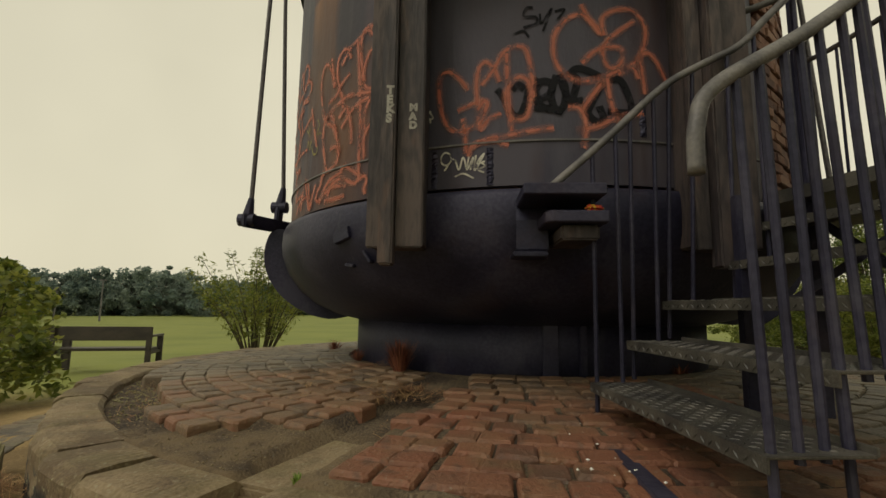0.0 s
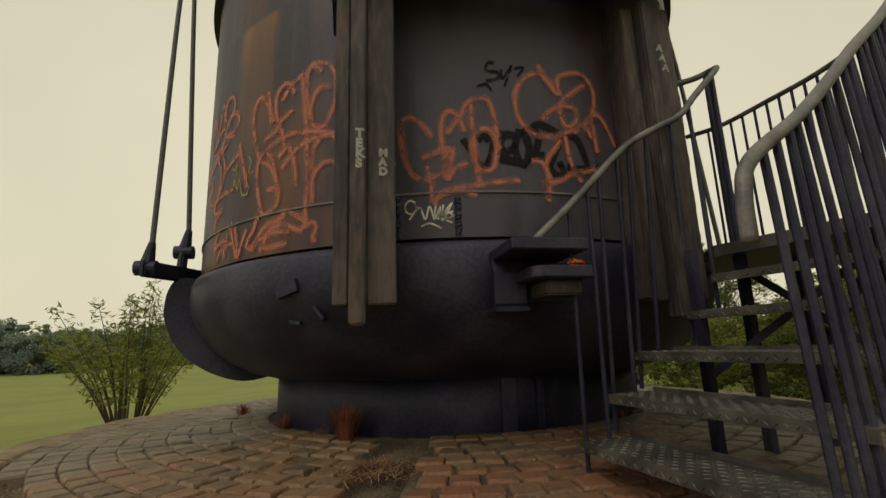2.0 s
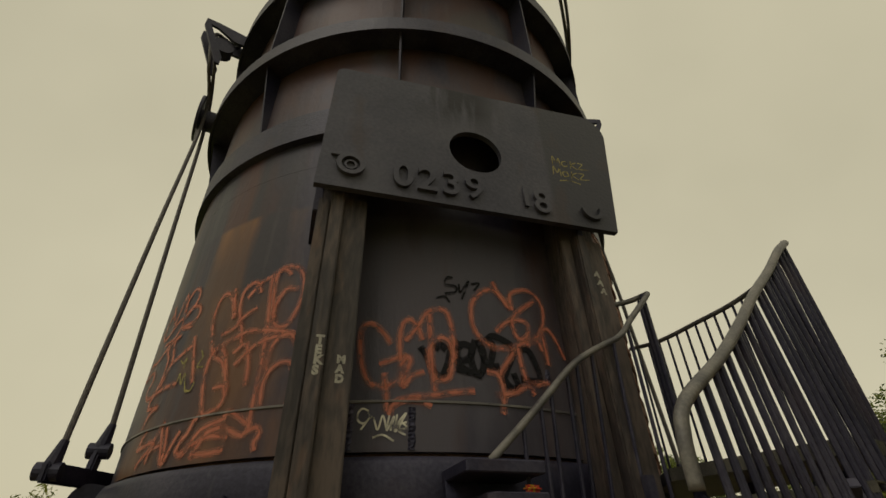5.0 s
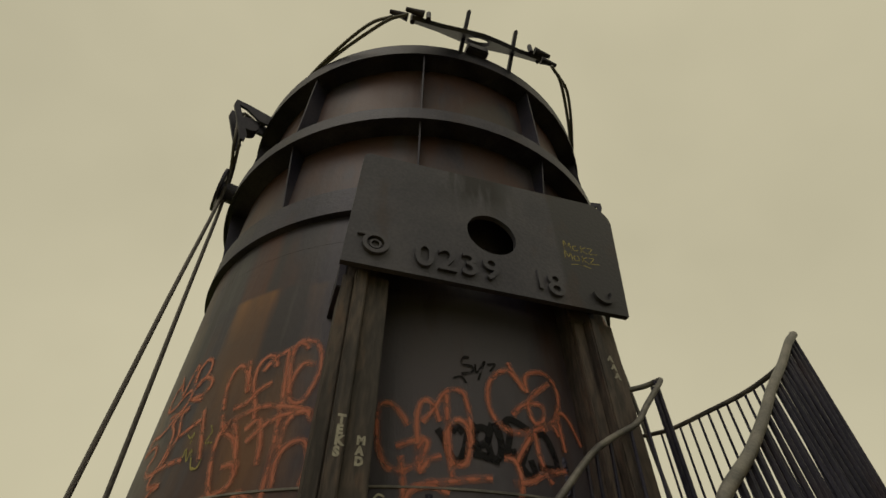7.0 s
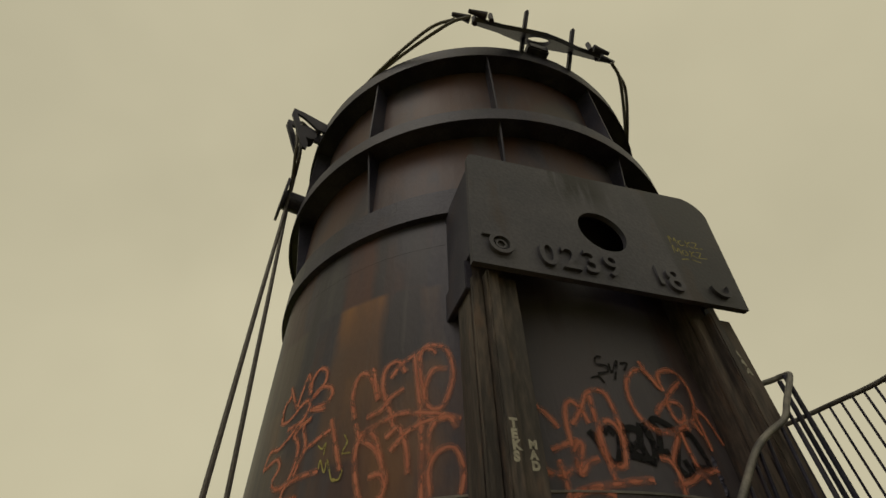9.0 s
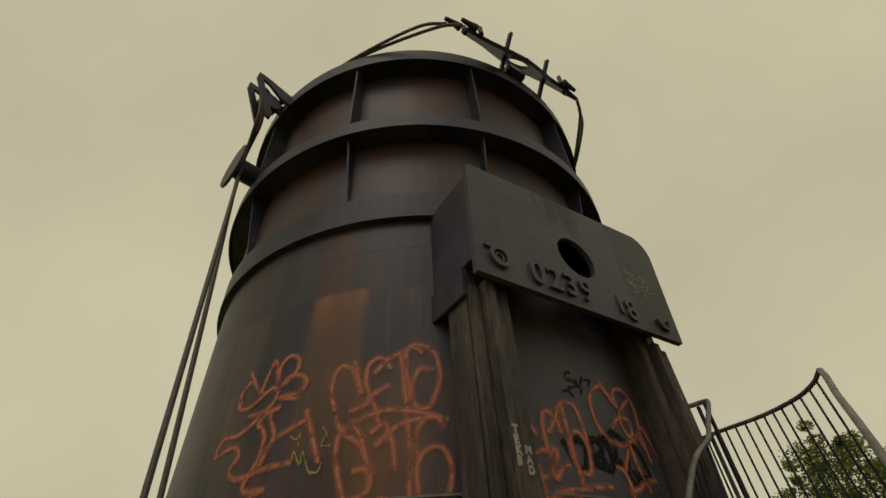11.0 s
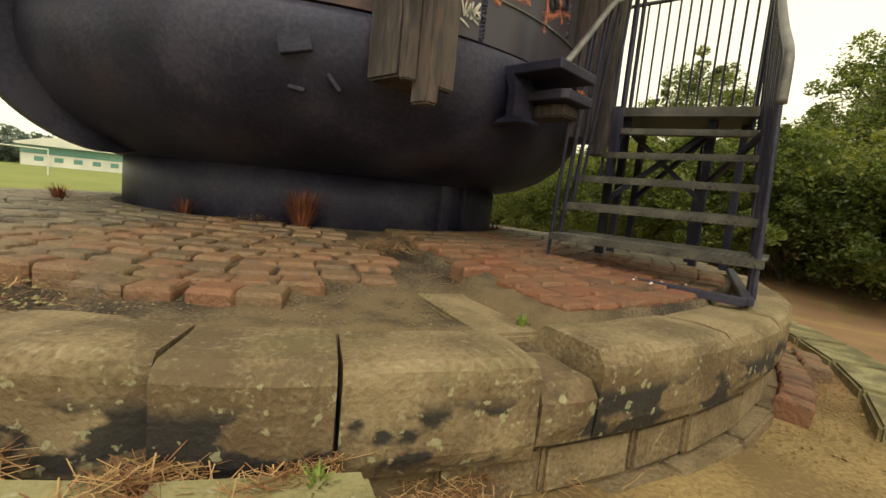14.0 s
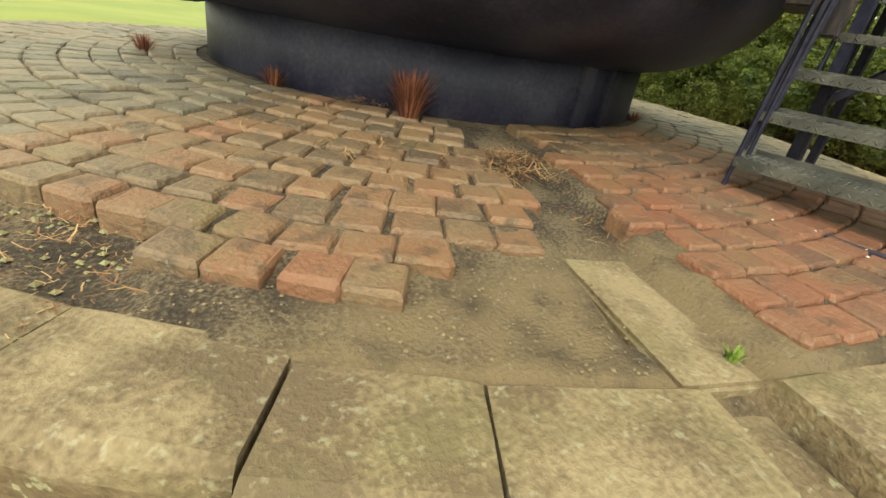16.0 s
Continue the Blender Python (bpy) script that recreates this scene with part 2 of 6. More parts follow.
def tooling(m):
    """Rows of chisel furrows on part of the stones."""
    n, l = m.node_tree.nodes, m.node_tree.links
    geo, sep = n.new("ShaderNodeNewGeometry"), n.new("ShaderNodeSeparateXYZ")
    shift = n.new("ShaderNodeVectorMath")
    shift.inputs[1].default_value = (-CX, -CY, 0)
    l.new(geo.outputs["Position"], shift.inputs[0]), l.new(shift.outputs["Vector"], sep.inputs["Vector"])
    turn = n.new("ShaderNodeMath")
    turn.operation = "ARCTAN2"
    l.new(sep.outputs["X"], turn.inputs[0]), l.new(sep.outputs["Y"], turn.inputs[1])
    flat = n.new("ShaderNodeCombineXYZ")
    l.new(turn.outputs[0], flat.inputs["X"])
    lean = n.new("ShaderNodeMath")
    lean.operation = "MULTIPLY"
    lean.inputs[1].default_value = 0.06
    l.new(sep.outputs["Z"], lean.inputs[0]), l.new(lean.outputs[0], flat.inputs["Y"])
    wave = n.new("ShaderNodeTexWave")
    wave.inputs["Scale"].default_value, wave.inputs["Distortion"].default_value, wave.inputs["Detail"].default_value = 30.0, 11.0, 3.0
    l.new(flat.outputs[0], wave.inputs["Vector"])
    mul = both(m, wave.outputs["Fac"], noise_mask(m, 1.7, 0.54, 0.64, detail=2))
    b = n.new("ShaderNodeBump")
    b.inputs["Strength"].default_value, b.inputs["Distance"].default_value = 0.35, 0.015
    base = n["Principled BSDF"].inputs["Normal"]
    l.new(base.links[0].from_socket, b.inputs["Normal"]), l.new(mul, b.inputs["Height"]), l.new(b.outputs["Normal"], base)


tooling(STONE)
SLAB = material("lichened_stone_slab", [(0.173, 0.152, 0.072), (0.251, 0.226, 0.112), (0.302, 0.279, 0.150)], scale=3, rough=0.85, bump=0.4, bump_scale=80, fine=0.4)
over(SLAB, (0.42, 0.42, 0.32), noise_mask(SLAB, 30, 0.61, 0.69), 0.6)
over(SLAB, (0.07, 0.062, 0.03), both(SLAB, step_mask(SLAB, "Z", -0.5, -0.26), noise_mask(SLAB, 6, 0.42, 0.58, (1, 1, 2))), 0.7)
over(SLAB, (0.13, 0.13, 0.05), noise_mask(SLAB, 2.2, 0.5, 0.68), 0.25)
over(SLAB, (0.12, 0.095, 0.055), noise_mask(SLAB, 8, 0.54, 0.70, detail=9), 0.5)
SETT = material("clay_and_stone_sett", [(0.082, 0.060, 0.042), (0.150, 0.102, 0.062), (0.200, 0.128, 0.070), (0.205, 0.100, 0.056)], scale=1.1, rough=0.62, bump=0.9, bump_scale=60, fine=0.7, per_object=0.42, spread=(0.22, 0.8))
SETT_FAR = material("clay_and_stone_sett_joined", [(0.085, 0.072, 0.056), (0.150, 0.122, 0.084), (0.185, 0.148, 0.100), (0.190, 0.125, 0.078)], scale=1.1, rough=0.60, bump=0.9, bump_scale=60, fine=0.6, island=0.4, spread=(0.22, 0.8))
# pale tint towards the left: grazing sheen put into the setts' colour
over(SETT, (0.20, 0.180, 0.130), both(SETT, step_mask(SETT, "X", -5.0, -1.7, 0.6), noise_mask(SETT, 2.0, 0.35, 0.60)), 0.5)
over(SETT, (0.195, 0.070, 0.036), both(SETT, both(SETT, step_mask(SETT, "X", -1.6, 1.6, 0.5), step_mask(SETT, "Y", 1.0, 2.75, 0.35)), noise_mask(SETT, 3.4, 0.36, 0.60)), 0.42)
over(SETT, (0.21, 0.064, 0.036), both(SETT, both(SETT, step_mask(SETT, "X", -0.35, 1.6, 0.15), step_mask(SETT, "Y", 1.0, 2.6, 0.3)), noise_mask(SETT, 2.2, 0.34, 0.54)), 0.5)
for m in (SETT, SETT_FAR):
    over(m, (0.055, 0.040, 0.028), noise_mask(m, 11, 0.55, 0.66), 0.6)
    over(m, (0.16, 0.14, 0.05), noise_mask(m, 3.2, 0.58, 0.72), 0.3)
    over(m, (0.24, 0.22, 0.17), noise_mask(m, 55, 0.64, 0.70), 0.4)
DIRT = material("dark_soil", [(0.026, 0.018, 0.013), (0.062, 0.043, 0.028), (0.135, 0.102, 0.062)], scale=5, rough=0.95, bump=1.0, bump_scale=90, fine=0.9)
over(DIRT, (0.165, 0.118, 0.064), both(DIRT, both(DIRT, step_mask(DIRT, "X", -1.35, -0.1, 0.15), step_mask(DIRT, "Y", 1.3, 2.25, 0.12)), noise_mask(DIRT, 9, 0.22, 0.55)), 0.85)
over(DIRT, (0.20, 0.175, 0.13), noise_mask(DIRT, 60, 0.62, 0.68), 0.5)
BRICK = material("firebrick", [(0.10, 0.05, 0.04), (0.2, 0.1, 0.07), (0.28, 0.16, 0.11)], scale=6, rough=0.85, bump=0.5, bump_scale=80, per_object=0.3)
WOOD = material("dark_stained_bench_timber", [(0.03, 0.025, 0.022), (0.06, 0.048, 0.04)], scale=8, rough=0.6, bump=0.4, bump_scale=60, stretch=(0.3, 1, 1))
BARK = material("bark", [(0.05, 0.04, 0.028), (0.12, 0.095, 0.065)], scale=8, rough=0.9, bump=0.8, bump_scale=50)
LEAF = material("green_leaves", [(0.045, 0.070, 0.016), (0.095, 0.135, 0.032), (0.17, 0.20, 0.058)], scale=1.5, rough=0.5, bump=0.0, island=0.4, fine=0.1, spread=(0.38, 0.64))
LEAF_LIGHT = material("yellow_green_leaves", [(0.07, 0.10, 0.022), (0.14, 0.175, 0.042), (0.22, 0.24, 0.07)], scale=0.8, rough=0.55, bump=0.0, island=0.4, fine=0.1)
# far foliage: distance haze is put into this pale blue-green colour
LEAF_HAZED = material("haze_tinted_leaves", [(0.108, 0.155, 0.149), (0.173, 0.223, 0.206), (0.239, 0.284, 0.249)], scale=0.12, rough=0.8, bump=0.0, island=0.3, fine=0.1)


def let_light_through(m, share, colour):
    """Leaves that glow a little with the light behind them."""
    n, l = m.node_tree.nodes, m.node_tree.links
    t, mix = n.new("ShaderNodeBsdfTranslucent"), n.new("ShaderNodeMixShader")
    gain = n.new("ShaderNodeMixRGB")
    gain.blend_type = "MULTIPLY"
    gain.inputs["Fac"].default_value = 1.0
    gain.inputs["Color2"].default_value = (*colour, 1)
    l.new(n["Principled BSDF"].inputs["Base Color"].links[0].from_socket, gain.inputs["Color1"])
    l.new(gain.outputs["Color"], t.inputs["Color"])
    mix.inputs["Fac"].default_value = share
    out = n["Material Output"].inputs["Surface"]
    l.new(n["Principled BSDF"].outputs["BSDF"], mix.inputs[1]), l.new(t.outputs["BSDF"], mix.inputs[2]), l.new(mix.outputs["Shader"], out)


let_light_through(LEAF, 0.45, (2.0, 1.9, 1.2))
let_light_through(LEAF_LIGHT, 0.45, (1.8, 1.7, 1.1))
let_light_through(LEAF_HAZED, 0.4, (1.6, 1.6, 1.4))
DOCK = material("red_brown_dead_dock", [(0.085, 0.024, 0.014), (0.17, 0.05, 0.026), (0.24, 0.085, 0.04)], scale=9, rough=0.85, bump=0.0, island=0.5)
STRAW = material("dry_weed_stems", [(0.15, 0.065, 0.028), (0.26, 0.13, 0.055), (0.40, 0.26, 0.12)], scale=9, rough=0.8, bump=0.0, island=0.5)
GREENWEED = material("fresh_green_weed", [(0.1, 0.17, 0.02), (0.22, 0.3, 0.05)], scale=9, rough=0.7, bump=0.0, island=0.5)
GROUND = material("worn_ground_and_grass", [(0.168, 0.111, 0.047), (0.274, 0.193, 0.082), (0.354, 0.254, 0.114)], scale=1.4, rough=0.95, bump=0.8, bump_scale=55, fine=0.6)
WHITE = material("white_cladding", [(0.6, 0.6, 0.57), (0.75, 0.74, 0.7)], scale=0.3, rough=0.6, bump=0.0)
TEAL = material("teal_glazing", [(0.1, 0.25, 0.24), (0.18, 0.34, 0.32)], scale=0.2, rough=0.25, bump=0.0)
ORANGE_PAINT = material("orange_spray_paint", [(0.40, 0.125, 0.08), (0.52, 0.18, 0.115)], scale=9, rough=0.6, bump=0.0)
BLACK_PAINT = material("black_marker_paint", [(0.004, 0.004, 0.007), (0.008, 0.008, 0.012)], scale=9, rough=0.55, bump=0.0)
WHITE_PAINT = material("white_marker_paint", [(0.50, 0.48, 0.42), (0.62, 0.60, 0.52)], scale=30, rough=0.6, bump=0.0)
YELLOW_PAINT = material("yellow_marker_paint", [(0.22, 0.19, 0.05), (0.3, 0.26, 0.08)], scale=20, rough=0.6, bump=0.0)


def feather(m, hard, most=0.95):
    """Lets paint fade out towards the sides of a stroke, with speckle."""
    n, l = m.node_tree.nodes, m.node_tree.links
    uv, sep = n.new("ShaderNodeUVMap"), n.new("ShaderNodeSeparateXYZ")
    l.new(uv.outputs["UV"], sep.inputs["Vector"])
    fade = n.new("ShaderNodeMapRange")
    fade.inputs["From Min"].default_value, fade.inputs["From Max"].default_value, fade.inputs["To Max"].default_value = 0.0, hard, most
    l.new(sep.outputs["Y"], fade.inputs["Value"])
    alpha = both(m, fade.outputs["Result"], noise_mask(m, 14, 0.25, 0.5))
    l.new(alpha, n["Principled BSDF"].inputs["Alpha"])


feather(ORANGE_PAINT, 1.0, 0.85)
feather(BLACK_PAINT, 0.15, 1.0)
BLACK_PAINT.node_tree.nodes["Principled BSDF"].inputs["Specular IOR Level"].default_value = 0.15
feather(WHITE_PAINT, 0.2, 1.0)
feather(YELLOW_PAINT, 0.4)
RED_PLASTIC = material("red_yellow_wrapper", [(0.55, 0.04, 0.03), (0.6, 0.05, 0.03), (0.6, 0.42, 0.04)], scale=40, rough=0.35, bump=0.3, bump_scale=80)


def ground_cover():
    """Grass on the field, reddish path at the wood's edge, soil by the plinth."""
    m = GROUND
    n, l = m.node_tree.nodes, m.node_tree.links
    geo, dist = n.new("ShaderNodeNewGeometry"), n.new("ShaderNodeVectorMath")
    dist.operation = "DISTANCE"
    dist.inputs[1].default_value = (CX, CY, -0.5)
    l.new(geo.outputs["Position"], dist.inputs[0])
    noise_in = noise_mask(m, 0.9, 0.3, 0.7)
    add = n.new("ShaderNodeMath")
    add.operation = "MULTIPLY_ADD"
    add.inputs[1].default_value = 1.6
    l.new(noise_in, add.inputs[0]), l.new(dist.outputs["Value"], add.inputs[2])
    far = n.new("ShaderNodeMapRange")
    far.inputs["From Min"].default_value, far.inputs["From Max"].default_value = 9.6, 10.6
    l.new(add.outputs[0], far.inputs["Value"])
    behind = n.new("ShaderNodeMapRange")
    sep = n.new("ShaderNodeSeparateXYZ")
    l.new(geo.outputs["Position"], sep.inputs["Vector"])
    behind.inputs["From Min"].default_value, behind.inputs["From Max"].default_value = 5.5, 7.5
    l.new(sep.outputs["Y"], behind.inputs["Value"])
    mx = n.new("ShaderNodeMath")
    mx.operation = "MAXIMUM"
    l.new(far.outputs["Result"], mx.inputs[0]), l.new(behind.outputs["Result"], mx.inputs[1])
    over(m, (0.25, 0.135, 0.08), both(m, step_mask(m, "X", 1.7, 9.0, 0.7), noise_mask(m, 2.0, 0.3, 0.55)), 0.8)
    over(m, (0.19, 0.215, 0.045), mx.outputs[0])
    over(m, (0.12, 0.15, 0.03), both(m, mx.outputs[0], noise_mask(m, 0.25, 0.42, 0.62)), 0.5)


ground_cover()


# ---- mesh helpers ----


def at_az(r, deg, z=0.0):
    """A point r metres from the vessel's axis, deg degrees round from its front."""
    return Vector((CX + r * math.sin(radians(deg)), CY - r * math.cos(radians(deg)), z))


def finish(name, me, mat, parent=None, label="", smooth=False):
    me.materials.append(mat)
    if smooth:
        me.polygons.foreach_set("use_smooth", [True] * len(me.polygons))
    ob = new(name, me)
    if parent is not None:
        ob.parent = parent
    if label:
        ob["label"] = label
    return ob


def part(name, bm, mat, parent=None, label="", smooth=False):
    bmesh.ops.recalc_face_normals(bm, faces=bm.faces)
    me = bpy.data.meshes.new(name)
    bm.to_mesh(me)
    bm.free()
    return finish(name, me, mat, parent, label, smooth)


def thing(name, label, category, group="", kind=""):
    return tagged(new(name), label, category, group, kind)


def raw(name, verts, faces, mat, parent=None, label="", smooth=False):
    me = bpy.data.meshes.new(name)
    me.from_pydata([tuple(v) for v in verts], [], faces)
    me.update()
    return finish(name, me, mat, parent, label, smooth)


def block(size, m=None, bevel=0.01, bm=None):
    bm = bm or bmesh.new()
    made = bmesh.ops.create_cube(bm, size=1.0)["verts"]
    bmesh.ops.scale(bm, vec=size, verts=made)
    if bevel:
        edges = list({e for v in made for e in v.link_edges})
        made = list({v for f in bmesh.ops.bevel(bm, geom=edges, offset=bevel, segments=2, affect="EDGES")["faces"] for v in f.verts} | {v for v in made if v.is_valid})
    if m is not None:
        bmesh.ops.transform(bm, matrix=m, verts=made)
    return bm


def span(x0, x1, y0, y1, z0, z1, bevel=0.008, bm=None):
    return block((x1 - x0, y1 - y0, z1 - z0), Matrix.Translation(((x0 + x1) / 2, (y0 + y1) / 2, (z0 + z1) / 2)), bevel, bm)


def bar(p, q, w, d, bevel=0.004, bm=None):
    """A flat or square bar from p to q."""
    p, q = Vector(p), Vector(q)
    m = (q - p).to_track_quat("Z", "Y").to_matrix().to_4x4()
    return block((w, d, (q - p).length), Matrix.Translation((p + q) / 2) @ m, bevel, bm)


def prism(outline, depth, m, bevel=0.0):
    """A plate: an outline in x and z, of that depth along y."""
    bm = bmesh.new()
    vs = [bm.verts.new((x, 0, z)) for x, z in outline]
    f = bm.faces.new(vs)
    ex = bmesh.ops.extrude_face_region(bm, geom=[f])["geom"]
    bmesh.ops.translate(bm, vec=(0, depth, 0), verts=[v for v in ex if isinstance(v, bmesh.types.BMVert)])
    if bevel:
        bmesh.ops.bevel(bm, geom=list(bm.edges), offset=bevel, segments=1, affect="EDGES")
    bmesh.ops.transform(bm, matrix=m, verts=bm.verts)
    return bm


def smooth_path(points, steps=6):
    """A curve through points."""
    p = [Vector(a) for a in points]
    p = [2 * p[0] - p[1]] + p + [2 * p[-1] - p[-2]]
    out = []
    for k in range(1, len(p) - 2):
        for s in range(steps):
            t = s / steps
            out.append(0.5 * ((2 * p[k]) + (p[k + 1] - p[k - 1]) * t + (2 * p[k - 1] - 5 * p[k] + 4 * p[k + 1] - p[k + 2]) * t * t + (3 * p[k] - p[k - 1] - 3 * p[k + 1] + p[k + 2]) * t ** 3))
    return out + [p[-2]]


def tube(points, r, sides=10, r_end=None):
    bm = bmesh.new()
    rings, n = [], len(points)
    a = None
    for k, p in enumerate(points):
        d = (points[min(k + 1, n - 1)] - points[max(k - 1, 0)]).normalized()
        if a is None:
            a = d.orthogonal().normalized()
        a = (a - d * a.dot(d)).normalized()
        b = d.cross(a)
        rad = r if r_end is None else r + (r_end - r) * k / (n - 1)
        rings.append([bm.verts.new(p + rad * (math.cos(2 * math.pi * s / sides) * a + math.sin(2 * math.pi * s / sides) * b)) for s in range(sides)])
    for u, v in zip(rings, rings[1:]):
        for s in range(sides):
            bm.faces.new((u[s], u[(s + 1) % sides], v[(s + 1) % sides], v[s]))
    bm.faces.new(rings[0]), bm.faces.new(rings[-1])
    return bm


def revolve(profile, a0=-180.0, a1=180.0, step=3.0, thick=0.0):
    """Turns (radius, height) rows round the vessel's axis; a shell of that thickness if given."""
    n = max(2, round((a1 - a0) / step))
    whole = abs(a1 - a0 - 360) < 0.01
    rows = list(profile)
    if thick:
        rows = rows + [(r - thick, z) for r, z in reversed(rows)]
    bm = bmesh.new()
    cols = [[bm.verts.new(at_az(r, a0 + (a1 - a0) * k / n, z)) for r, z in rows] for k in range(n if whole else n + 1)]
    pairs = list(zip(cols, cols[1:])) + ([(cols[-1], cols[0])] if whole else [])
    closed = range(len(rows)) if thick else range(len(rows) - 1)
    for u, v in pairs:
        for i in closed:
            j = (i + 1) % len(rows)
            bm.faces.new((u[i], v[i], v[j], u[j]))
    if thick and not whole:
        bm.faces.new(cols[0]), bm.faces.new(cols[-1])
    return bm


def lettering(name, text, size, depth, m, mat, parent=None):
    cu = bpy.data.curves.new(name, "FONT")
    cu.body, cu.size, cu.extrude, cu.offset = text, size, depth, 0.004
    cu.space_character = 1.1
    tmp = new(name + "_tmp", cu)
    bpy.context.view_layer.update()
    me = bpy.data.meshes.new_from_object(tmp.evaluated_get(bpy.context.evaluated_depsgraph_get()))
    bpy.data.objects.remove(tmp)
    bpy.data.curves.remove(cu)
    me.transform(m)
    me.name = name
    me.materials.clear()
    return finish(name, me, mat, parent)


# ---- ground ----
def ground_height(x, y):
    r = math.hypot(x - CX, y - CY)
    side = max(0.0, min(1.0, (0.2 - x) / 1.6))
    z = -0.50 + 0.13 * side * max(0.0, min(1.0, (5.5 - r) / 1.5))
    z -= 0.28 * max(0.0, min(1.0, (-x - 2.0) / 4.0))
    z -= 0.65 * max(0.0, min(1.0, (r - 9.0) / 14.0))
    bank = max(0.0, min(1.0, (x - 5.5) / 6.0)) * max(0.0, min(1.0, (9.0 - y) / 4.0))
    return z + 0.9 * bank


def ground():
    near = np.concatenate([np.linspace(-14, 14, 113)])
    far = np.array([-3000, -800, -300, -150, -90, -60, -40, -28, -20])
    xs = np.concatenate([far, near, -far[::-1]])
    ys = np.concatenate([far, near + 4, -far[::-1]])
    verts, faces = [], []
    for y in ys:
        for x in xs:
            k = 1.0 if abs(x) < 15 and abs(y - 4) < 15 else 0.0
            verts.append((x, y, ground_height(x, y) + k * 0.03 * noise.noise((x * 1.3, y * 1.3, 0)) + k * 0.012 * noise.noise((x * 5, y * 5, 3))))
    w = len(xs)
    for j in range(len(ys) - 1):
        for i in range(w - 1):
            faces.append((j * w + i, j * w + i + 1, (j + 1) * w + i + 1, (j + 1) * w + i))
    ob = raw("ground", verts, faces, GROUND, smooth=True)
    tagged(ob, "bare trodden soil by the plinth, grass field beyond", "ground", kind="structure")


ground()


# ---- round plinth ----
EDGE_A, EDGE_B = Vector((-0.45, 1.55)), Vector((0.13, 3.12))
EDGE_D = (EDGE_B - EDGE_A).normalized()


def from_edge(x, y):
    """How far a place lies to the left of the gully's right edge."""
    v = Vector((x, y)) - EDGE_A
    return -(v.x * EDGE_D.y - v.y * EDGE_D.x)


def paved_height(r):
    return 0.095 * max(0.0, min(1.0, (3.3 - r) / 1.65)) + 0.004


def soil_height(r, az, d, y):
    """The soil's level: just under the setts, sunk behind the coping on the field side, flush with it by the gully."""
    z = paved_height(r) - 0.016 + (0.018 if d <= -0.09 and y < 3.6 else 0.0)
    if d > 0 and y < 3.5 and az > -44 and r > 2.86 + max(0.0, -24.0 - az) * 0.022:
        z -= 0.018
    if r > 3.02:
        left = max(0.0, min(1.0, (-41.0 - az) / 4.0)) if az > -150 else 0.0
        out = max(0.0, min(1.0, (r - 3.02) / 0.12))
        z += out * (-0.003 - 0.072 * left)
    if 0.0 < d < 0.27 and y < 3.55:
        z -= 0.05 * min(1.0, (r - 1.6) / 0.6)
    return z


def plinth():
    verts, faces = [], []
    angles = [-180 + k * 3 for k in range(34)] + [-78 + 0.8 * k for k in range(125)] + [22 + 3 * k for k in range(53)]
    radii = [1.5 + 0.05 * k for k in range(39)] + [3.43, 3.5, 3.66, 3.66]
    for az in angles:
        for k, r in enumerate(radii):
            p = at_az(r, az)
            z = soil_height(r, az, from_edge(p.x, p.y), p.y) + (0.010 if r > 2.9 else 0.005) * (noise.noise((p.x * 9, p.y * 9, 1)) + 0.6 * noise.noise((p.x * 30, p.y * 30, 2)))
            if k >= len(radii) - 3:
                z = (-0.12, -0.30, -0.7)[k - len(radii) + 3]
            verts.append((p.x, p.y, z))
    n, w = len(angles), len(radii)
    for i in range(n):
        for k in range(w - 1):
            j = (i + 1) % n
            faces.append((i * w + k, j * w + k, j * w + k + 1, i * w + k + 1))
    core = raw("plinth", verts, faces, DIRT, smooth=True)
    tagged(core, "round plinth filled with soil and rubble", "plinth", kind="structure")
    return core


PLINTH = plinth()
COPING = tagged(new("coping"), "curved kerb of tooled sandstone coping blocks", "coping", kind="structure")


def coping_block(a0, a1, top, low, r0=3.42, r1=3.72, seed=0):
    """One curved stone with rounded, worn arrises and a tooled top."""
    rng = random.Random(seed)
    n = max(4, round((a1 - a0) / 1.2))
    ring = [(r0, low), (r1 - 0.02, low), (r1 + 0.0, low + 0.05), (r1, top - 0.045), (r1 - 0.012, top - 0.016), (r1 - 0.045, top), ((r0 + r1) / 2, top + 0.004), (r0 + 0.03, top), (r0 + 0.006, top - 0.02), (r0, top - 0.06)]
    gap = 0.09
    verts, faces = [], []
    sx, sy = rng.uniform(0, 50), rng.uniform(0, 50)
    for k in range(n + 1):
        a = a0 + gap + (a1 - a0 - 2 * gap) * k / n
        pinch = 0.010 if k in (0, n) else 0.0
        for i, (r, z) in enumerate(ring):
            j = 0.012 * noise.noise((a * 0.35 + sx, i * 0.7, sy)) + 0.006 * noise.noise((a * 1.4 + sx, i * 1.9, sy))
            verts.append(at_az(r + j - (pinch if i in (2, 3, 4) else 0), a, z + j * 0.8 - (pinch * 0.6 if i >= 4 else 0)))
    m = len(ring)
    for k in range(n):
        for i in range(m):
            q = (i + 1) % m
            faces.append((k * m + i, k * m + q, (k + 1) * m + q, (k + 1) * m + i))
    faces += [tuple(range(m))[::-1], tuple(n * m + i for i in range(m))]
    return raw("stone", verts, faces, STONE, COPING)


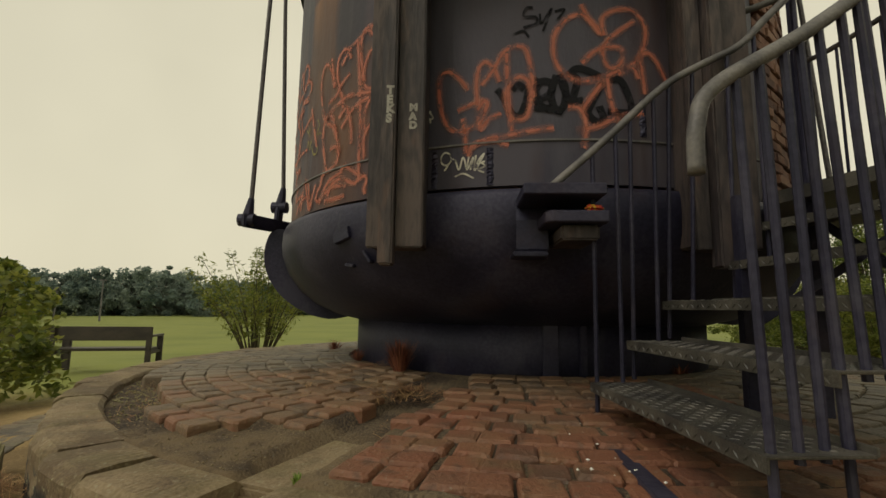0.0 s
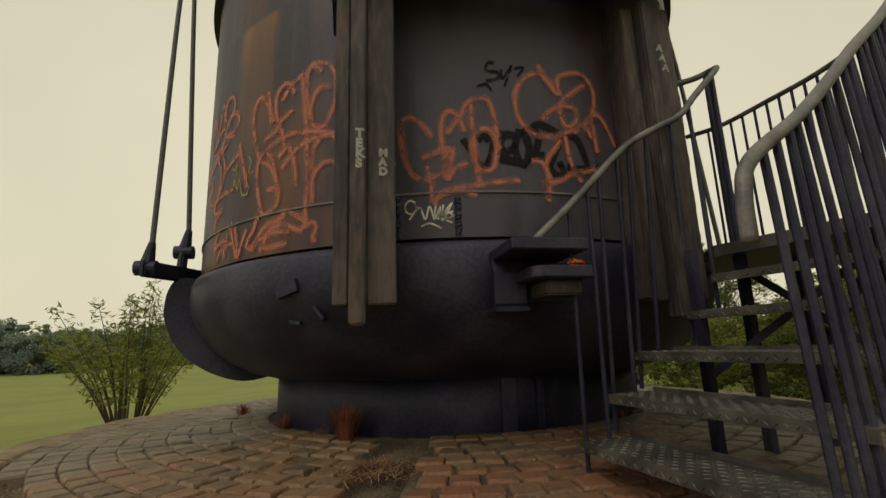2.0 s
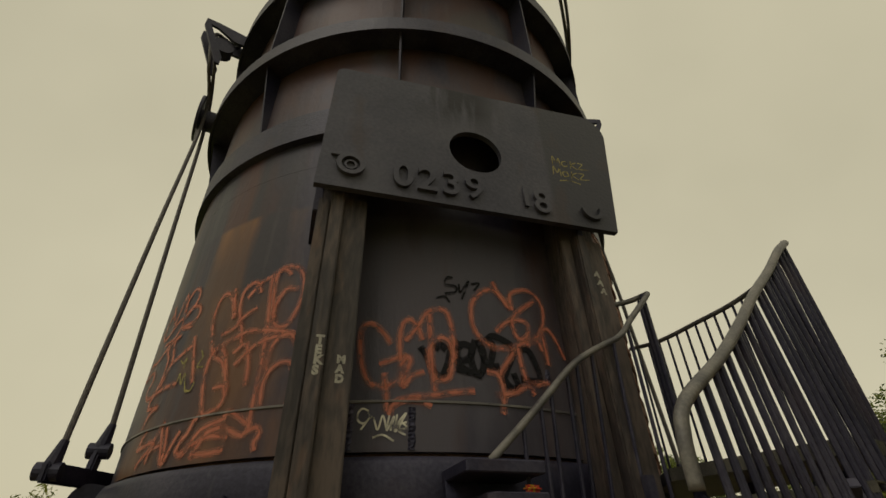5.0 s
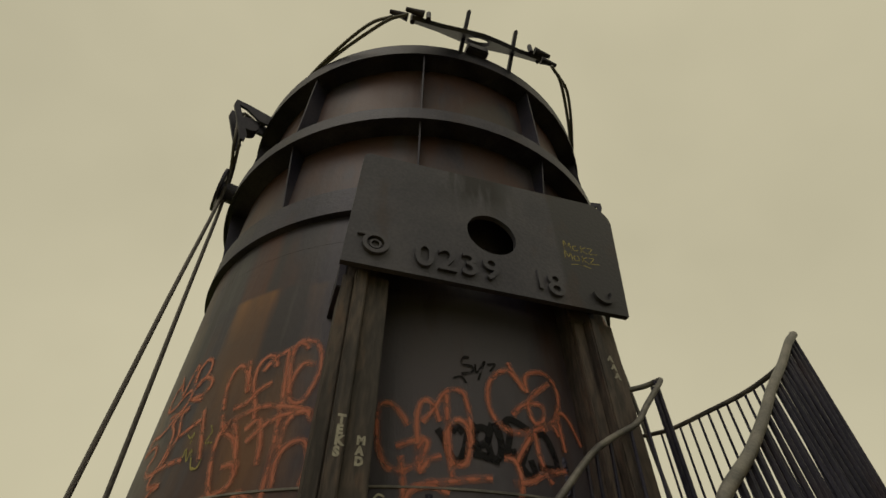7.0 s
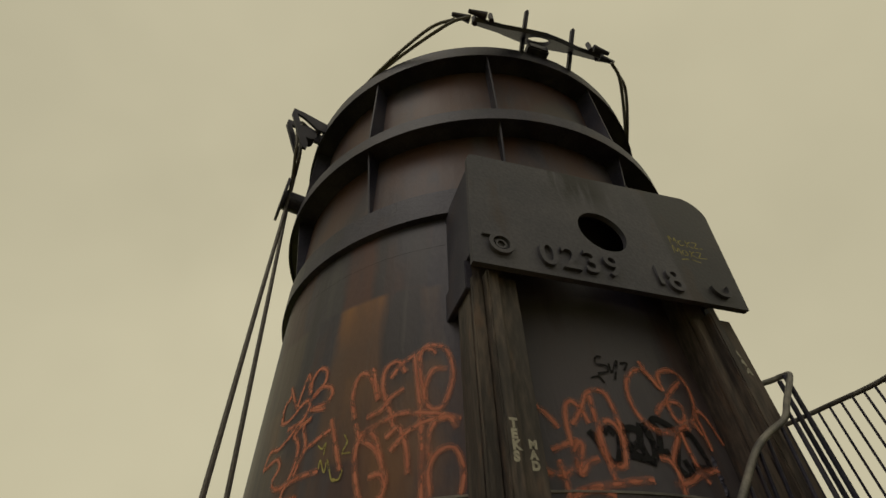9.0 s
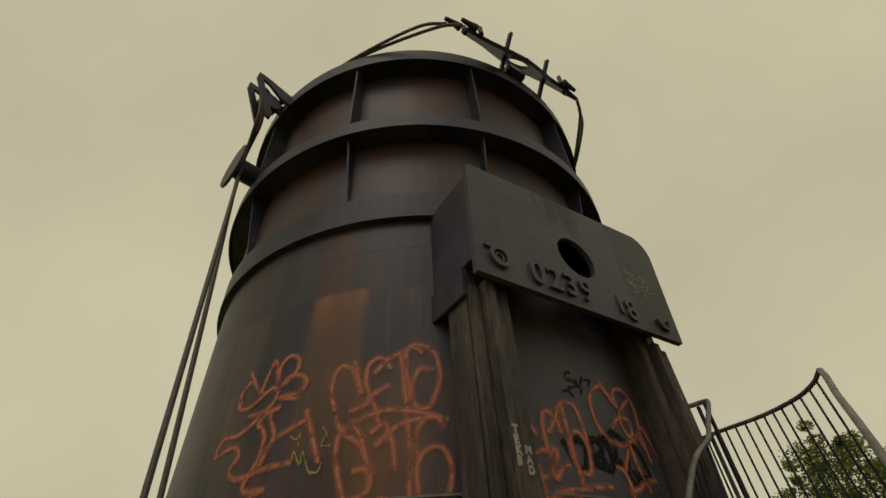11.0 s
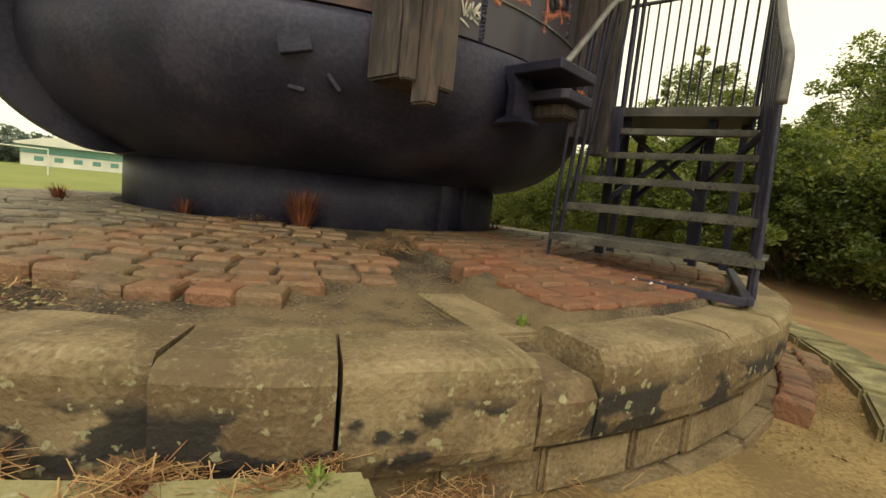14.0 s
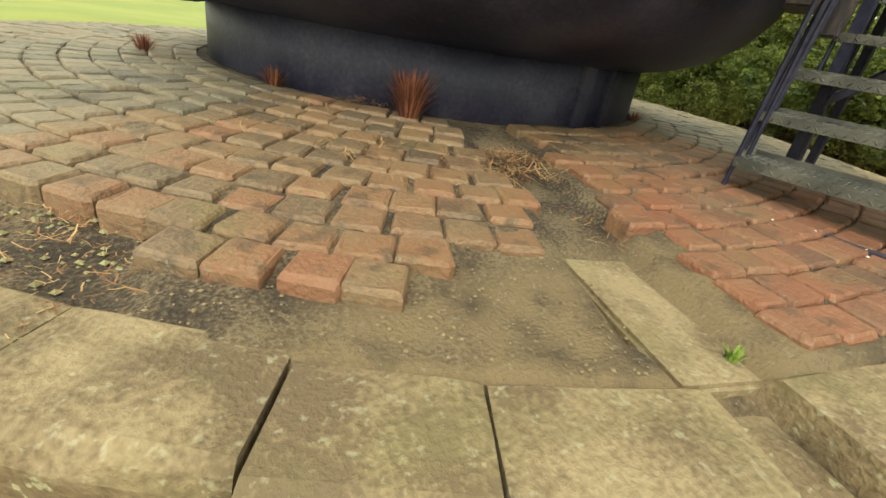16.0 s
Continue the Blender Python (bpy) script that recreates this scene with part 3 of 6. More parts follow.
A_J1, A_J2, A_J3, A_J4 = -36.0, -30.2, -22.4, -19.4
coping_block(A_J1, A_J2, -0.03, -0.30, seed=1)
coping_block(A_J2, A_J3, -0.035, -0.30, seed=2)
coping_block(A_J3, A_J4, -0.105, -0.27, seed=3)
a = A_J1
for k, wide in enumerate([7.2, 6.0, 8.0, 9.5, 6.5, 7.5, 9.0, 8.0, 9.0, 9.0, 9.0]):
    coping_block(a - wide, a, -0.03 - 0.004 * (k % 3), -0.34 - 0.02 * k, r0=3.38, r1=(3.69, 3.65, 3.64, 3.66)[min(k, 3)] if k < 4 else 3.72, seed=10 + k)
    a -= wide
END_LEFT = a
a = A_J4
for k in range(22):
    wide = [10.5, 9.0, 11.0, 8.5, 10.0][k % 5]
    if a + wide > END_LEFT + 360:
        wide = END_LEFT + 360 - a
    if wide > 1:
        coping_block(a, a + wide, -0.02, -0.27, seed=40 + k)
    a += wide
    if a >= END_LEFT + 359.5:
        break


def lower_course():
    """Two courses of small squared stones under the coping, in view where the ground falls away."""
    rng = random.Random(4)
    for z0, z1, r in ((-0.43, -0.285, 3.66), (-0.60, -0.445, 3.71)):
        a = A_J3 - 4
        while a < 62:
            w = rng.uniform(4.0, 7.5)
            m = Matrix.Translation(at_az(r - 0.06 + rng.uniform(-0.008, 0.008), a + w / 2, (z0 + z1) / 2)) @ Matrix.Rotation(radians(a + w / 2), 4, "Z")
            part("stone", block((radians(w) * r - 0.012, 0.16, z1 - z0), m, 0.012), STONE, COPING)
            a += w


lower_course()

# gully slabs between the two fields of setts
GULLY = tagged(new("gully"), "worn flat stone gully slabs sunk between setts", "gully", kind="structure")
for k, (s0, s1) in enumerate(((0.12, 0.98), (1.0, 1.42))):
    mid = EDGE_A + EDGE_D * (s0 + s1) / 2 - Vector((EDGE_D.y, -EDGE_D.x)) * 0.13
    ang = math.atan2(EDGE_D.x, EDGE_D.y)
    m = Matrix.Translation((mid.x, mid.y, -0.093 + 0.032 * k)) @ Matrix.Rotation(-ang, 4, "Z")
    part("slab", block((0.235, s1 - s0, 0.08), m, 0.012), STONE, GULLY)

# large flat slabs laid as a step before the plinth
STEP = tagged(new("step_slabs"), "large lichen-spotted stone slabs forming a low step", "step", kind="structure")


def slab(corners, top, thick):
    corners = [(x + 0.08, y + 0.07) for x, y in corners]
    bm = bmesh.new()
    lo = [bm.verts.new((x, y, top - thick)) for x, y in corners]
    hi = [bm.verts.new((x, y, top)) for x, y in corners]
    bm.faces.new(lo), bm.faces.new(hi)
    for i in range(len(corners)):
        j = (i + 1) % len(corners)
        bm.faces.new((lo[i], lo[j], hi[j], hi[i]))
    bmesh.ops.recalc_face_normals(bm, faces=bm.faces)
    bmesh.ops.bevel(bm, geom=list(bm.edges), offset=0.016, segments=2, affect="EDGES")
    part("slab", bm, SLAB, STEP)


slab([(-1.215, 1.545), (-1.555, 1.755), (-1.75, 1.56), (-1.775, 1.47), (-1.36, 1.29), (-1.29, 1.37)], -0.225, 0.20)
slab([(-1.563, 1.759), (-1.95, 2.06), (-2.35, 1.80), (-2.20, 1.36), (-1.782, 1.462), (-1.758, 1.561)], -0.222, 0.20)
slab([(-1.99, 2.09), (-2.45, 2.60), (-2.95, 2.35), (-2.40, 1.83)], -0.215, 0.2)


# ---- the vessel ----
VESSEL = thing("converter_vessel", "huge dark riveted steel converter vessel, rusted and covered in graffiti", "converter")
part("foot", revolve([(1.60, 0.03), (1.63, 0.05), (1.63, 0.46), (1.5, 0.5)], step=3), IRON, VESSEL, "dark steel drum foot", smooth=True)
for az, w in ((-0.5, 0.10), (7.0, 0.05)):
    part("foot_strap", block((w, 0.06, 0.40), Matrix.Translation(at_az(1.635, az, 0.245)) @ Matrix.Rotation(radians(az), 4, "Z"), 0.006), IRON, VESSEL)
BELLY = part("belly", revolve([(1.2, 0.40), (1.66, 0.43), (1.84, 0.475), (2.02, 0.56), (2.16, 0.67), (2.265, 0.81), (2.325, 0.96), (2.335, 1.06), (2.33, 1.15), (2.315, 1.188), (2.28, 1.195), (2.2, 1.195)], step=3), IRON, VESSEL, "rounded black belly casting", smooth=True)
OPEN0, OPEN1 = 34.0, 80.0
lower = revolve([(2.27, 1.218), (2.27, 2.2), (2.268, 3.3)], OPEN1 - 360, OPEN0, 3, 0.05)
BARREL_PART = part("barrel", lower, BARREL, VESSEL, "rust-streaked steel barrel shell", smooth=False)
part("upper_barrel", revolve([(2.268, 3.302), (2.262, 4.2), (2.255, 6.3)], step=3, thick=0.05), BARREL, VESSEL, "rust-brown upper shell")
part("weld_bead", revolve([(2.270, 1.463), (2.280, 1.467), (2.280, 1.477), (2.270, 1.481)], OPEN1 - 360, OPEN0, 3), RAIL, VESSEL, "pale raised weld line")
part("band", revolve([(2.266, 3.61), (2.325, 3.615), (2.325, 3.915), (2.262, 3.923)], -360 + 20, -22, 3), IRON, VESSEL, "flat steel hoop")
part("ring_flange", revolve([(2.25, 4.785), (2.46, 4.785), (2.465, 4.755), (2.485, 4.755), (2.485, 4.94), (2.465, 4.94), (2.46, 4.915), (2.25, 4.915)], step=3), IRON, VESSEL, "projecting steel ring")
part("rim_flange", revolve([(2.25, 6.22), (2.46, 6.22), (2.465, 6.195), (2.485, 6.195), (2.485, 6.425), (2.465, 6.425), (2.45, 6.41), (2.2, 6.41)], step=3), IRON, VESSEL, "top rim ring")
part("deck", revolve([(0.0, 6.2), (2.22, 6.2), (2.22, 6.3)], step=6), IRON, VESSEL)
for k in range(11):
    az = -15.5 + k * 360 / 11
    for z0, z1, r1 in ((4.915, 6.22, 2.45), (3.925, 4.785, 2.43)):
        bm = bmesh.new()
        out = [(2.255, z0), (r1, z0 if z0 > 4.5 else z0 + 0.0), (r1, z1), (2.255, z1)]
        if z0 < 4.5:
            out = [(2.255, z0), (2.30, z0), (r1, z1), (2.255, z1)]
        f = [bm.verts.new((0, -r, z)) for r, z in out]
        face = bm.faces.new(f)
        ex = bmesh.ops.extrude_face_region(bm, geom=[face])["geom"]
        bmesh.ops.translate(bm, vec=(0.018, 0, 0), verts=[v for v in ex if isinstance(v, bmesh.types.BMVert)])
        bmesh.ops.transform(bm, matrix=Matrix.Translation((CX, CY, 0)) @ Matrix.Rotation(radians(az), 4, "Z"), verts=bm.verts)
        part("gusset", bm, IRON, VESSEL)


def upright(x0, x1, rib0, rib1, side):
    """A built-up steel upright: web, flange and a projecting rib with a longer foot."""
    beam = part("upright", span(x0, x1, 2.56, 2.80, 0.86, 2.95, 0.012), BEAM, VESSEL, "rusty built-up steel upright")
    part("flange", span(rib1 + 0.004, x1 if side < 0 else x1, 2.50, 2.557, 0.845, 2.66, 0.008), BEAM, beam)
    part("rib", span(rib0, rib1, 2.445, 2.557, 0.75, 2.66, 0.01), BEAM, beam)
    if rib0 - x0 > 0.02:
        part("flange", span(x0, rib0 - 0.004, 2.515, 2.557, 0.845, 2.64, 0.006), BEAM, beam)
    return beam


upright(-0.39, -0.09, -0.315, -0.238, -1)
upright(1.30, 1.62, 1.385, 1.46, 1)

# number plate with its cheeks
PLATE_Y = 2.37


def round_corner(x, z, r, a0, a1, n=5):
    return [(x + r * math.cos(radians(a0 + (a1 - a0) * k / n)), z + r * math.sin(radians(a0 + (a1 - a0) * k / n))) for k in range(n + 1)]


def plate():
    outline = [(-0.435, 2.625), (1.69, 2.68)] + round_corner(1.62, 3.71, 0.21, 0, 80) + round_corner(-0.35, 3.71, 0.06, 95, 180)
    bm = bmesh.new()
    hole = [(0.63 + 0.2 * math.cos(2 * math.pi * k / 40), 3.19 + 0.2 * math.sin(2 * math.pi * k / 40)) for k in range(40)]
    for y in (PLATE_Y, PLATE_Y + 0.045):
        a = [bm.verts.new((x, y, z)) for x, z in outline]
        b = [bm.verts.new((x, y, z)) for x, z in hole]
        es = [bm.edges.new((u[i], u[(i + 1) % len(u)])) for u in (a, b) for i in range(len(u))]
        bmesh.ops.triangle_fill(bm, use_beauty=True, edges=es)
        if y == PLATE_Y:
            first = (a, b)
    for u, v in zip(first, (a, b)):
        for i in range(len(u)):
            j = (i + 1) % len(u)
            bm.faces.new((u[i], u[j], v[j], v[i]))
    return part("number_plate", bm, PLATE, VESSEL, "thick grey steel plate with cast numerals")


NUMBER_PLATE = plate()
for x0 in (-0.40, 1.50):
    part("cheek", span(x0, x0 + 0.05, PLATE_Y + 0.047, 3.0, 2.80, 3.655, 0.006), IRON, VESSEL)
    part("cheek", span(x0 - 0.02, x0 + 0.03, PLATE_Y + 0.18, 3.0, 2.56, 2.797, 0.006), IRON, VESSEL)
part("lintel", span(-0.34, 1.49, PLATE_Y + 0.05, 2.80, 3.66, 3.72, 0.006), IRON, VESSEL)
face = Matrix(((1, 0, 0, 0), (0, 0, -1, PLATE_Y - 0.012), (0, 1, 0, 0), (0, 0, 0, 1)))
for k, ch in enumerate("0239"):
    lettering("numeral", ch, 0.285, 0.014, Matrix.Translation((0.03 + 0.163 * k, 0, 2.715 + 0.004 * k)) @ face, PLATE, NUMBER_PLATE)
lettering("numeral", "1", 0.24, 0.008, Matrix.Translation((0.915, 0, 2.755)) @ face, PLATE, NUMBER_PLATE)
lettering("numeral", "8", 0.285, 0.014, Matrix.Translation((1.025, 0, 2.72)) @ face, PLATE, NUMBER_PLATE)



def boss(x, z, r, depth, name="boss", wide=360):
    bm = bmesh.new()
    n = 28
    rows = [(r * 0.66, 0.0), (r * 0.66, -depth), (r, -depth), (r, 0.0)]
    cols = []
    for k in range(n + 1):
        t = radians(wide) * k / n + radians(180)
        cols.append([bm.verts.new((x + q * math.cos(t), PLATE_Y + d, z + q * math.sin(t))) for q, d in rows])
    for u, v in zip(cols, cols[1:]):
        for i in range(4):
            bm.faces.new((u[i], v[i], v[(i + 1) % 4], u[(i + 1) % 4]))
    part(name, bm, PLATE, NUMBER_PLATE)


boss(-0.235, 2.81, 0.088, 0.03)
boss(-0.235, 2.81, 0.04, 0.018)
boss(1.50, 2.83, 0.088, 0.03, wide=200)
part("stud", span(-0.36, -0.30, PLATE_Y - 0.02, PLATE_Y, 2.87, 2.89, 0.003), PLATE, NUMBER_PLATE)

# ledge brackets at the front
LEDGE = part("ledge", prism([(0.40, 0), (0.78, 0), (0.78, 0.42), (0.47, 0.42), (0.40, 0.36)], 0.055, Matrix(((1, 0, 0, 0), (0, 0, 1, 2.235), (0, 1, 0, 1.062), (0, 0, 0, 1))), 0.006), IRON, VESSEL, "thick black steel bracket plate")
part("ledge", prism([(0.50, 0.03), (0.53, 0), (0.79, 0), (0.79, 0.42), (0.50, 0.42)], 0.055, Matrix(((1, 0, 0, 0), (0, 0, 1, 2.245), (0, 1, 0, 0.935), (0, 0, 0, 1))), 0.006), IRON, VESSEL)
part("bracket_block", span(0.58, 0.76, 2.30, 2.66, 0.86, 0.932, 0.01), BEAM, VESSEL)
lug = revolve([(2.30, 0.80), (2.41, 0.795), (2.43, 0.84), (2.43, 0.99), (2.38, 1.10), (2.30, 1.13)], -7.5, -3.7, 0.95, 0.06)
part("lug", lug, IRON, VESSEL, "welded lifting lug")
part("lug_foot", span(0.37, 0.54, 2.42, 2.60, 0.795, 0.82, 0.005), IRON, VESSEL)
def belly_radius(z):
    return float(np.interp(z, (0.67, 0.81, 0.96, 1.06, 1.15, 1.188), (2.16, 2.265, 2.325, 2.335, 2.33, 2.316)))


# welded scraps and seams on the belly
rng = random.Random(8)
for az, z0, z1 in ((-31.6, 0.84, 1.19), (-38.0, 0.88, 1.19), (-27.0, 0.88, 1.19)):
    verts, faces = [], []
    n = 34
    for k in range(n + 1):
        z = z0 + (z1 - z0) * k / n
        r = belly_radius(z)
        for s in (-0.5, -0.2, 0.2, 0.5):
            verts.append(at_az(r + (0.016 + rng.uniform(-0.009, 0.008) if abs(s) < 0.2 else -0.006), az + s + rng.uniform(-0.05, 0.05) + 0.22 * math.sin(k * 0.19 + az), z))
    for k in range(n):
        for i in range(3):
            faces.append((k * 4 + i, k * 4 + i + 1, k * 4 + i + 5, k * 4 + i + 4))
    raw("weld_seam", verts, faces, IRON, BELLY)
for az, z, w, h, tilt in ((-35.6, 0.985, 0.15, 0.075, -14), (-31.0, 0.845, 0.10, 0.022, 50), (-35.4, 0.80, 0.08, 0.02, 8)):
    r = belly_radius(z) + 0.004
    m = Matrix.Translation(at_az(r, az, z)) @ Matrix.Rotation(radians(az), 4, "Z") @ Matrix.Rotation(radians(tilt), 4, "Y")
    part("welded_tab", block((w, 0.04, h), m, 0.004), IRON, BELLY)

for az, z0, z1 in ((-11.2, 1.225, 1.44), (-19.6, 1.225, 1.46), (10.5, 1.50, 1.72)):
    verts, faces = [], []
    for k in range(23):
        for q in (-0.55, -0.2, 0.2, 0.55):
            verts.append(at_az(2.27 + (0.008 + rng.uniform(-0.006, 0.006) if abs(q) < 0.3 else -0.002), az + q + rng.uniform(-0.12, 0.12), z0 + (z1 - z0) * k / 22))
    faces = [(k * 4 + i, k * 4 + i + 1, k * 4 + i + 5, k * 4 + i + 4) for k in range(22) for i in range(3)]
    raw("weld_seam", verts, faces, IRON, BARREL_PART, "rough vertical weld scar")

# lining bricks in the cut edge of the open side
LINING = part("lining", revolve([(1.95, 1.2), (1.95, 3.3), (2.2, 3.3), (2.2, 1.2)], OPEN1 - 360, 62.0, 4), BRICK, VESSEL, "brown refractory brick lining laid bare")
rng = random.Random(3)
brick_mesh = block((0.212, 0.11, 0.064), None, 0.005)
brick_data = bpy.data.meshes.new("brick")
brick_mesh.to_mesh(brick_data)
brick_mesh.free()
brick_data.materials.append(BRICK)
z, course = 1.22, 0
while z < 3.2:
    az = OPEN0 + 2.9 + (2.8 if course % 2 else 0.0)
    while az < 62:
        ob = new("brick", brick_data)
        ob.parent = LINING
        ob.matrix_basis = Matrix.Translation(at_az(2.215 + rng.uniform(-0.012, 0.012), az, z + 0.036)) @ Matrix.Rotation(radians(az), 4, "Z")
        az += 5.6
    z += 0.073
    course += 1

# trunnion fin, rocker link, guide bracket and cables, alike on both sides
ARM = [(0.0, 0.03), (0.14, 0.05), (0.60, 0.06), (0.62, -0.12), (0.36, -0.15), (0.16, -0.05), (0.0, -0.04)]
STRUT = [(0.0, 0.02), (0.05, 0.02), (0.30, -0.50), (0.30, -0.62), (0.25, -0.62), (0.0, -0.05)]


def side_gear(side):
    """side is 1 for the field side, -1 for the side by the wood."""
    def v(x, y, z):
        return Vector((CX + (x - CX) * side, y, z))

    inward = Matrix(((0.949 * side, -0.315 * side, 0, 0), (0.315, 0.949, 0, 0), (0, 0, 1, 0), (0, 0, 0, 1)))
    fin = bmesh.new()
    outline = [(1.62, 0.47), (1.90, 0.42), (2.16, 0.50), (2.37, 0.66), (2.49, 0.88), (2.50, 1.10), (2.42, 1.24), (2.2, 1.22)]
    outline = [(p.x, p.y) for p in smooth_path([(a, b, 0) for a, b in outline], 4)] + [(1.9, 0.8)]
    ex = bmesh.ops.extrude_face_region(fin, geom=[fin.faces.new([fin.verts.new((0, -r, z)) for r, z in outline])])["geom"]
    bmesh.ops.translate(fin, vec=(0.10, 0, 0), verts=[q for q in ex if isinstance(q, bmesh.types.BMVert)])
    bmesh.ops.transform(fin, matrix=Matrix.Translation((CX, CY, 0)) @ Matrix.Rotation(radians(-78 * side), 4, "Z"), verts=fin.verts)
    part("trunnion_fin", fin, IRON, VESSEL, "curved steel fin under the belly")
    ends = [v(-1.76, 4.00, 1.27), v(-1.65, 4.41, 1.47)]
    link = part("rocker_link", bar(v(-1.77, 3.94, 1.26), v(-1.52, 4.80, 1.30), 0.05, 0.12, 0.012), IRON, VESSEL, "steel link plate holding two cables")
    part("link_arm", bar(v(-1.655, 4.38, 1.26), v(-1.652, 4.42, 1.52), 0.045, 0.11, 0.012), IRON, link)
    for p in ends:
        part("pin", tube([p + Vector((-0.07, 0, 0)), p + Vector((0.07, 0, 0))], 0.055, 14), IRON, link)
        part("socket", tube([p, p + Vector((0.02 * side, 0.01, 0.19))], 0.055, 10, 0.026), IRON, link)
    disc, tip = v(-1.97, 4.66, 5.30), v(-2.10, 4.00, 6.36)
    stub = part("trunnion_stub", tube([disc + Vector((0.5 * side, 0.1, 0)), disc], 0.13, 18), IRON, VESSEL, "short round stub with an end disc")
    part("end_disc", tube([disc, disc + Vector((-0.03 * side, -0.006, 0))], 0.29, 28), IRON, stub)
    base = Matrix.Translation(tip) @ inward
    bracket = part("sheave_bracket", prism(ARM, 0.035, base), IRON, VESSEL, "cable guide bracket at the rim")
    part("bracket_arm", prism(ARM, 0.035, base @ Matrix.Translation((0, 0.2, 0))), IRON, bracket)
    for d in (0.0, 0.2):
        part("strut", prism(STRUT, 0.035, base @ Matrix.Translation((0, d + 0.001, -0.041))), IRON, bracket)
    part("sheave", tube([base @ Vector((0.27, 0.04, -0.26)), base @ Vector((0.27, 0.19, -0.26))], 0.12, 18), IRON, bracket)
    for k in range(2):
        a = ends[k] + Vector((0.02 * side, 0.01, 0.17))
        pin = disc + Vector((0.06 * side, -0.10 + 0.12 * k, 0.0))
        b = v(-0.40 + 0.16 * k, 2.34 - 0.10 * k, 6.50 - 0.05 * k)
        pts = smooth_path([a, a.lerp(pin, 0.5), pin, base @ Vector((0.20 + 0.07 * k, 0.09 + 0.05 * k, -0.62)), base @ Vector((0.14 + 0.03 * k, 0.09 + 0.05 * k, -0.08)),
                           base @ Vector((0.45, 0.1 + 0.05 * k, 0.05)), v(-1.13, 3.22 + 0.04 * k, 6.47), b + Vector((-0.28 * side, 0.22, 0.0)), b], 8)
        part("cable", tube(pts, 0.021, 8), CABLE, VESSEL, "twisted steel cable")


side_gear(1)
side_gear(-1)
HEAD_A, HEAD_B = Vector((-0.19, 2.27, 6.50)), Vector((1.55, 2.27, 6.66))


def yoke():
    """A long lozenge plate with a round eye, lying tilted over the rim."""
    long = HEAD_B.x - HEAD_A.x
    half = [(0.0, 0.06), (0.35, 0.09), (0.63, 0.17), (0.87, 0.215), (1.11, 0.17), (1.39, 0.09), (long, 0.06)]
    outline = half + [(x, -y) for x, y in reversed(half)]
    eye = [(0.87 + 0.15 * math.cos(2 * math.pi * k / 28), 0.15 * math.sin(2 * math.pi * k / 28)) for k in range(28)]
    bm = bmesh.new()
    loops = []
    for y in (0.0, 0.05):
        a = [bm.verts.new((x, y, z)) for x, z in outline]
        b = [bm.verts.new((x, y, z)) for x, z in eye]
        bmesh.ops.triangle_fill(bm, use_beauty=True, edges=[bm.edges.new((u[i], u[(i + 1) % len(u)])) for u in (a, b) for i in range(len(u))])
        loops.append((a, b))
    for u, v in zip(*loops):
        for i in range(len(u)):
            bm.faces.new((u[i], u[(i + 1) % len(u)], v[(i + 1) % len(u)], v[i]))
    bmesh.ops.transform(bm, matrix=Matrix.Translation(HEAD_A) @ Matrix.Rotation(radians(-5), 4, "Y") @ Matrix.Rotation(radians(-38), 4, "X"), verts=bm.verts)
    return part("yoke_plate", bm, IRON, VESSEL, "pulley yoke plate with a round eye above the rim")


top_beam = yoke()
for k, (x, dy, s) in enumerate(((-0.23, 0.03, -1), (-0.06, -0.07, -1), (1.42, -0.07, 1), (1.58, 0.03, 1))):
    c = Vector((x, HEAD_A.y + dy, 6.47 + 0.05 * (dy > 0) + 0.09 * (x + 0.19)))
    part("clamp", tube([c, c + Vector((0.09 * s, 0.0, 0)), c + Vector((0.22 * s, 0, -0.01))], 0.052, 10, 0.024), IRON, top_beam)
    part("pin", tube([c + Vector((-0.06 * s, 0, -0.09)), c + Vector((-0.06 * s, 0, 0.09))], 0.03, 8), IRON, top_beam)
part("yoke_foot", span(0.56, 0.84, 2.34, 2.52, 6.42, 6.56, 0.02), IRON, top_beam)
for x, y in ((0.49, 2.47), (1.16, 2.50)):
    part("rim_post", bar((x, y, 6.36), (x + 0.02, y - 0.34, 6.95), 0.045, 0.075, 0.014), IRON, VESSEL, "leaning lug on the rim")


# ---- stair ----
STAIR = thing("steel_staircase", "dark grey open steel stair with chequer-plate treads and handrails", "staircase")
LEFT = [(0.72, 2.38), (0.91, 2.43), (1.11, 2.49), (1.42, 2.46), (1.57, 2.42)]
RIGHT = [(0.84, 1.31), (1.06, 1.365), (1.31, 1.435), (1.56, 1.50), (1.81, 1.575)]
HEIGHT = [0.205, 0.395, 0.585, 0.78, 0.97]


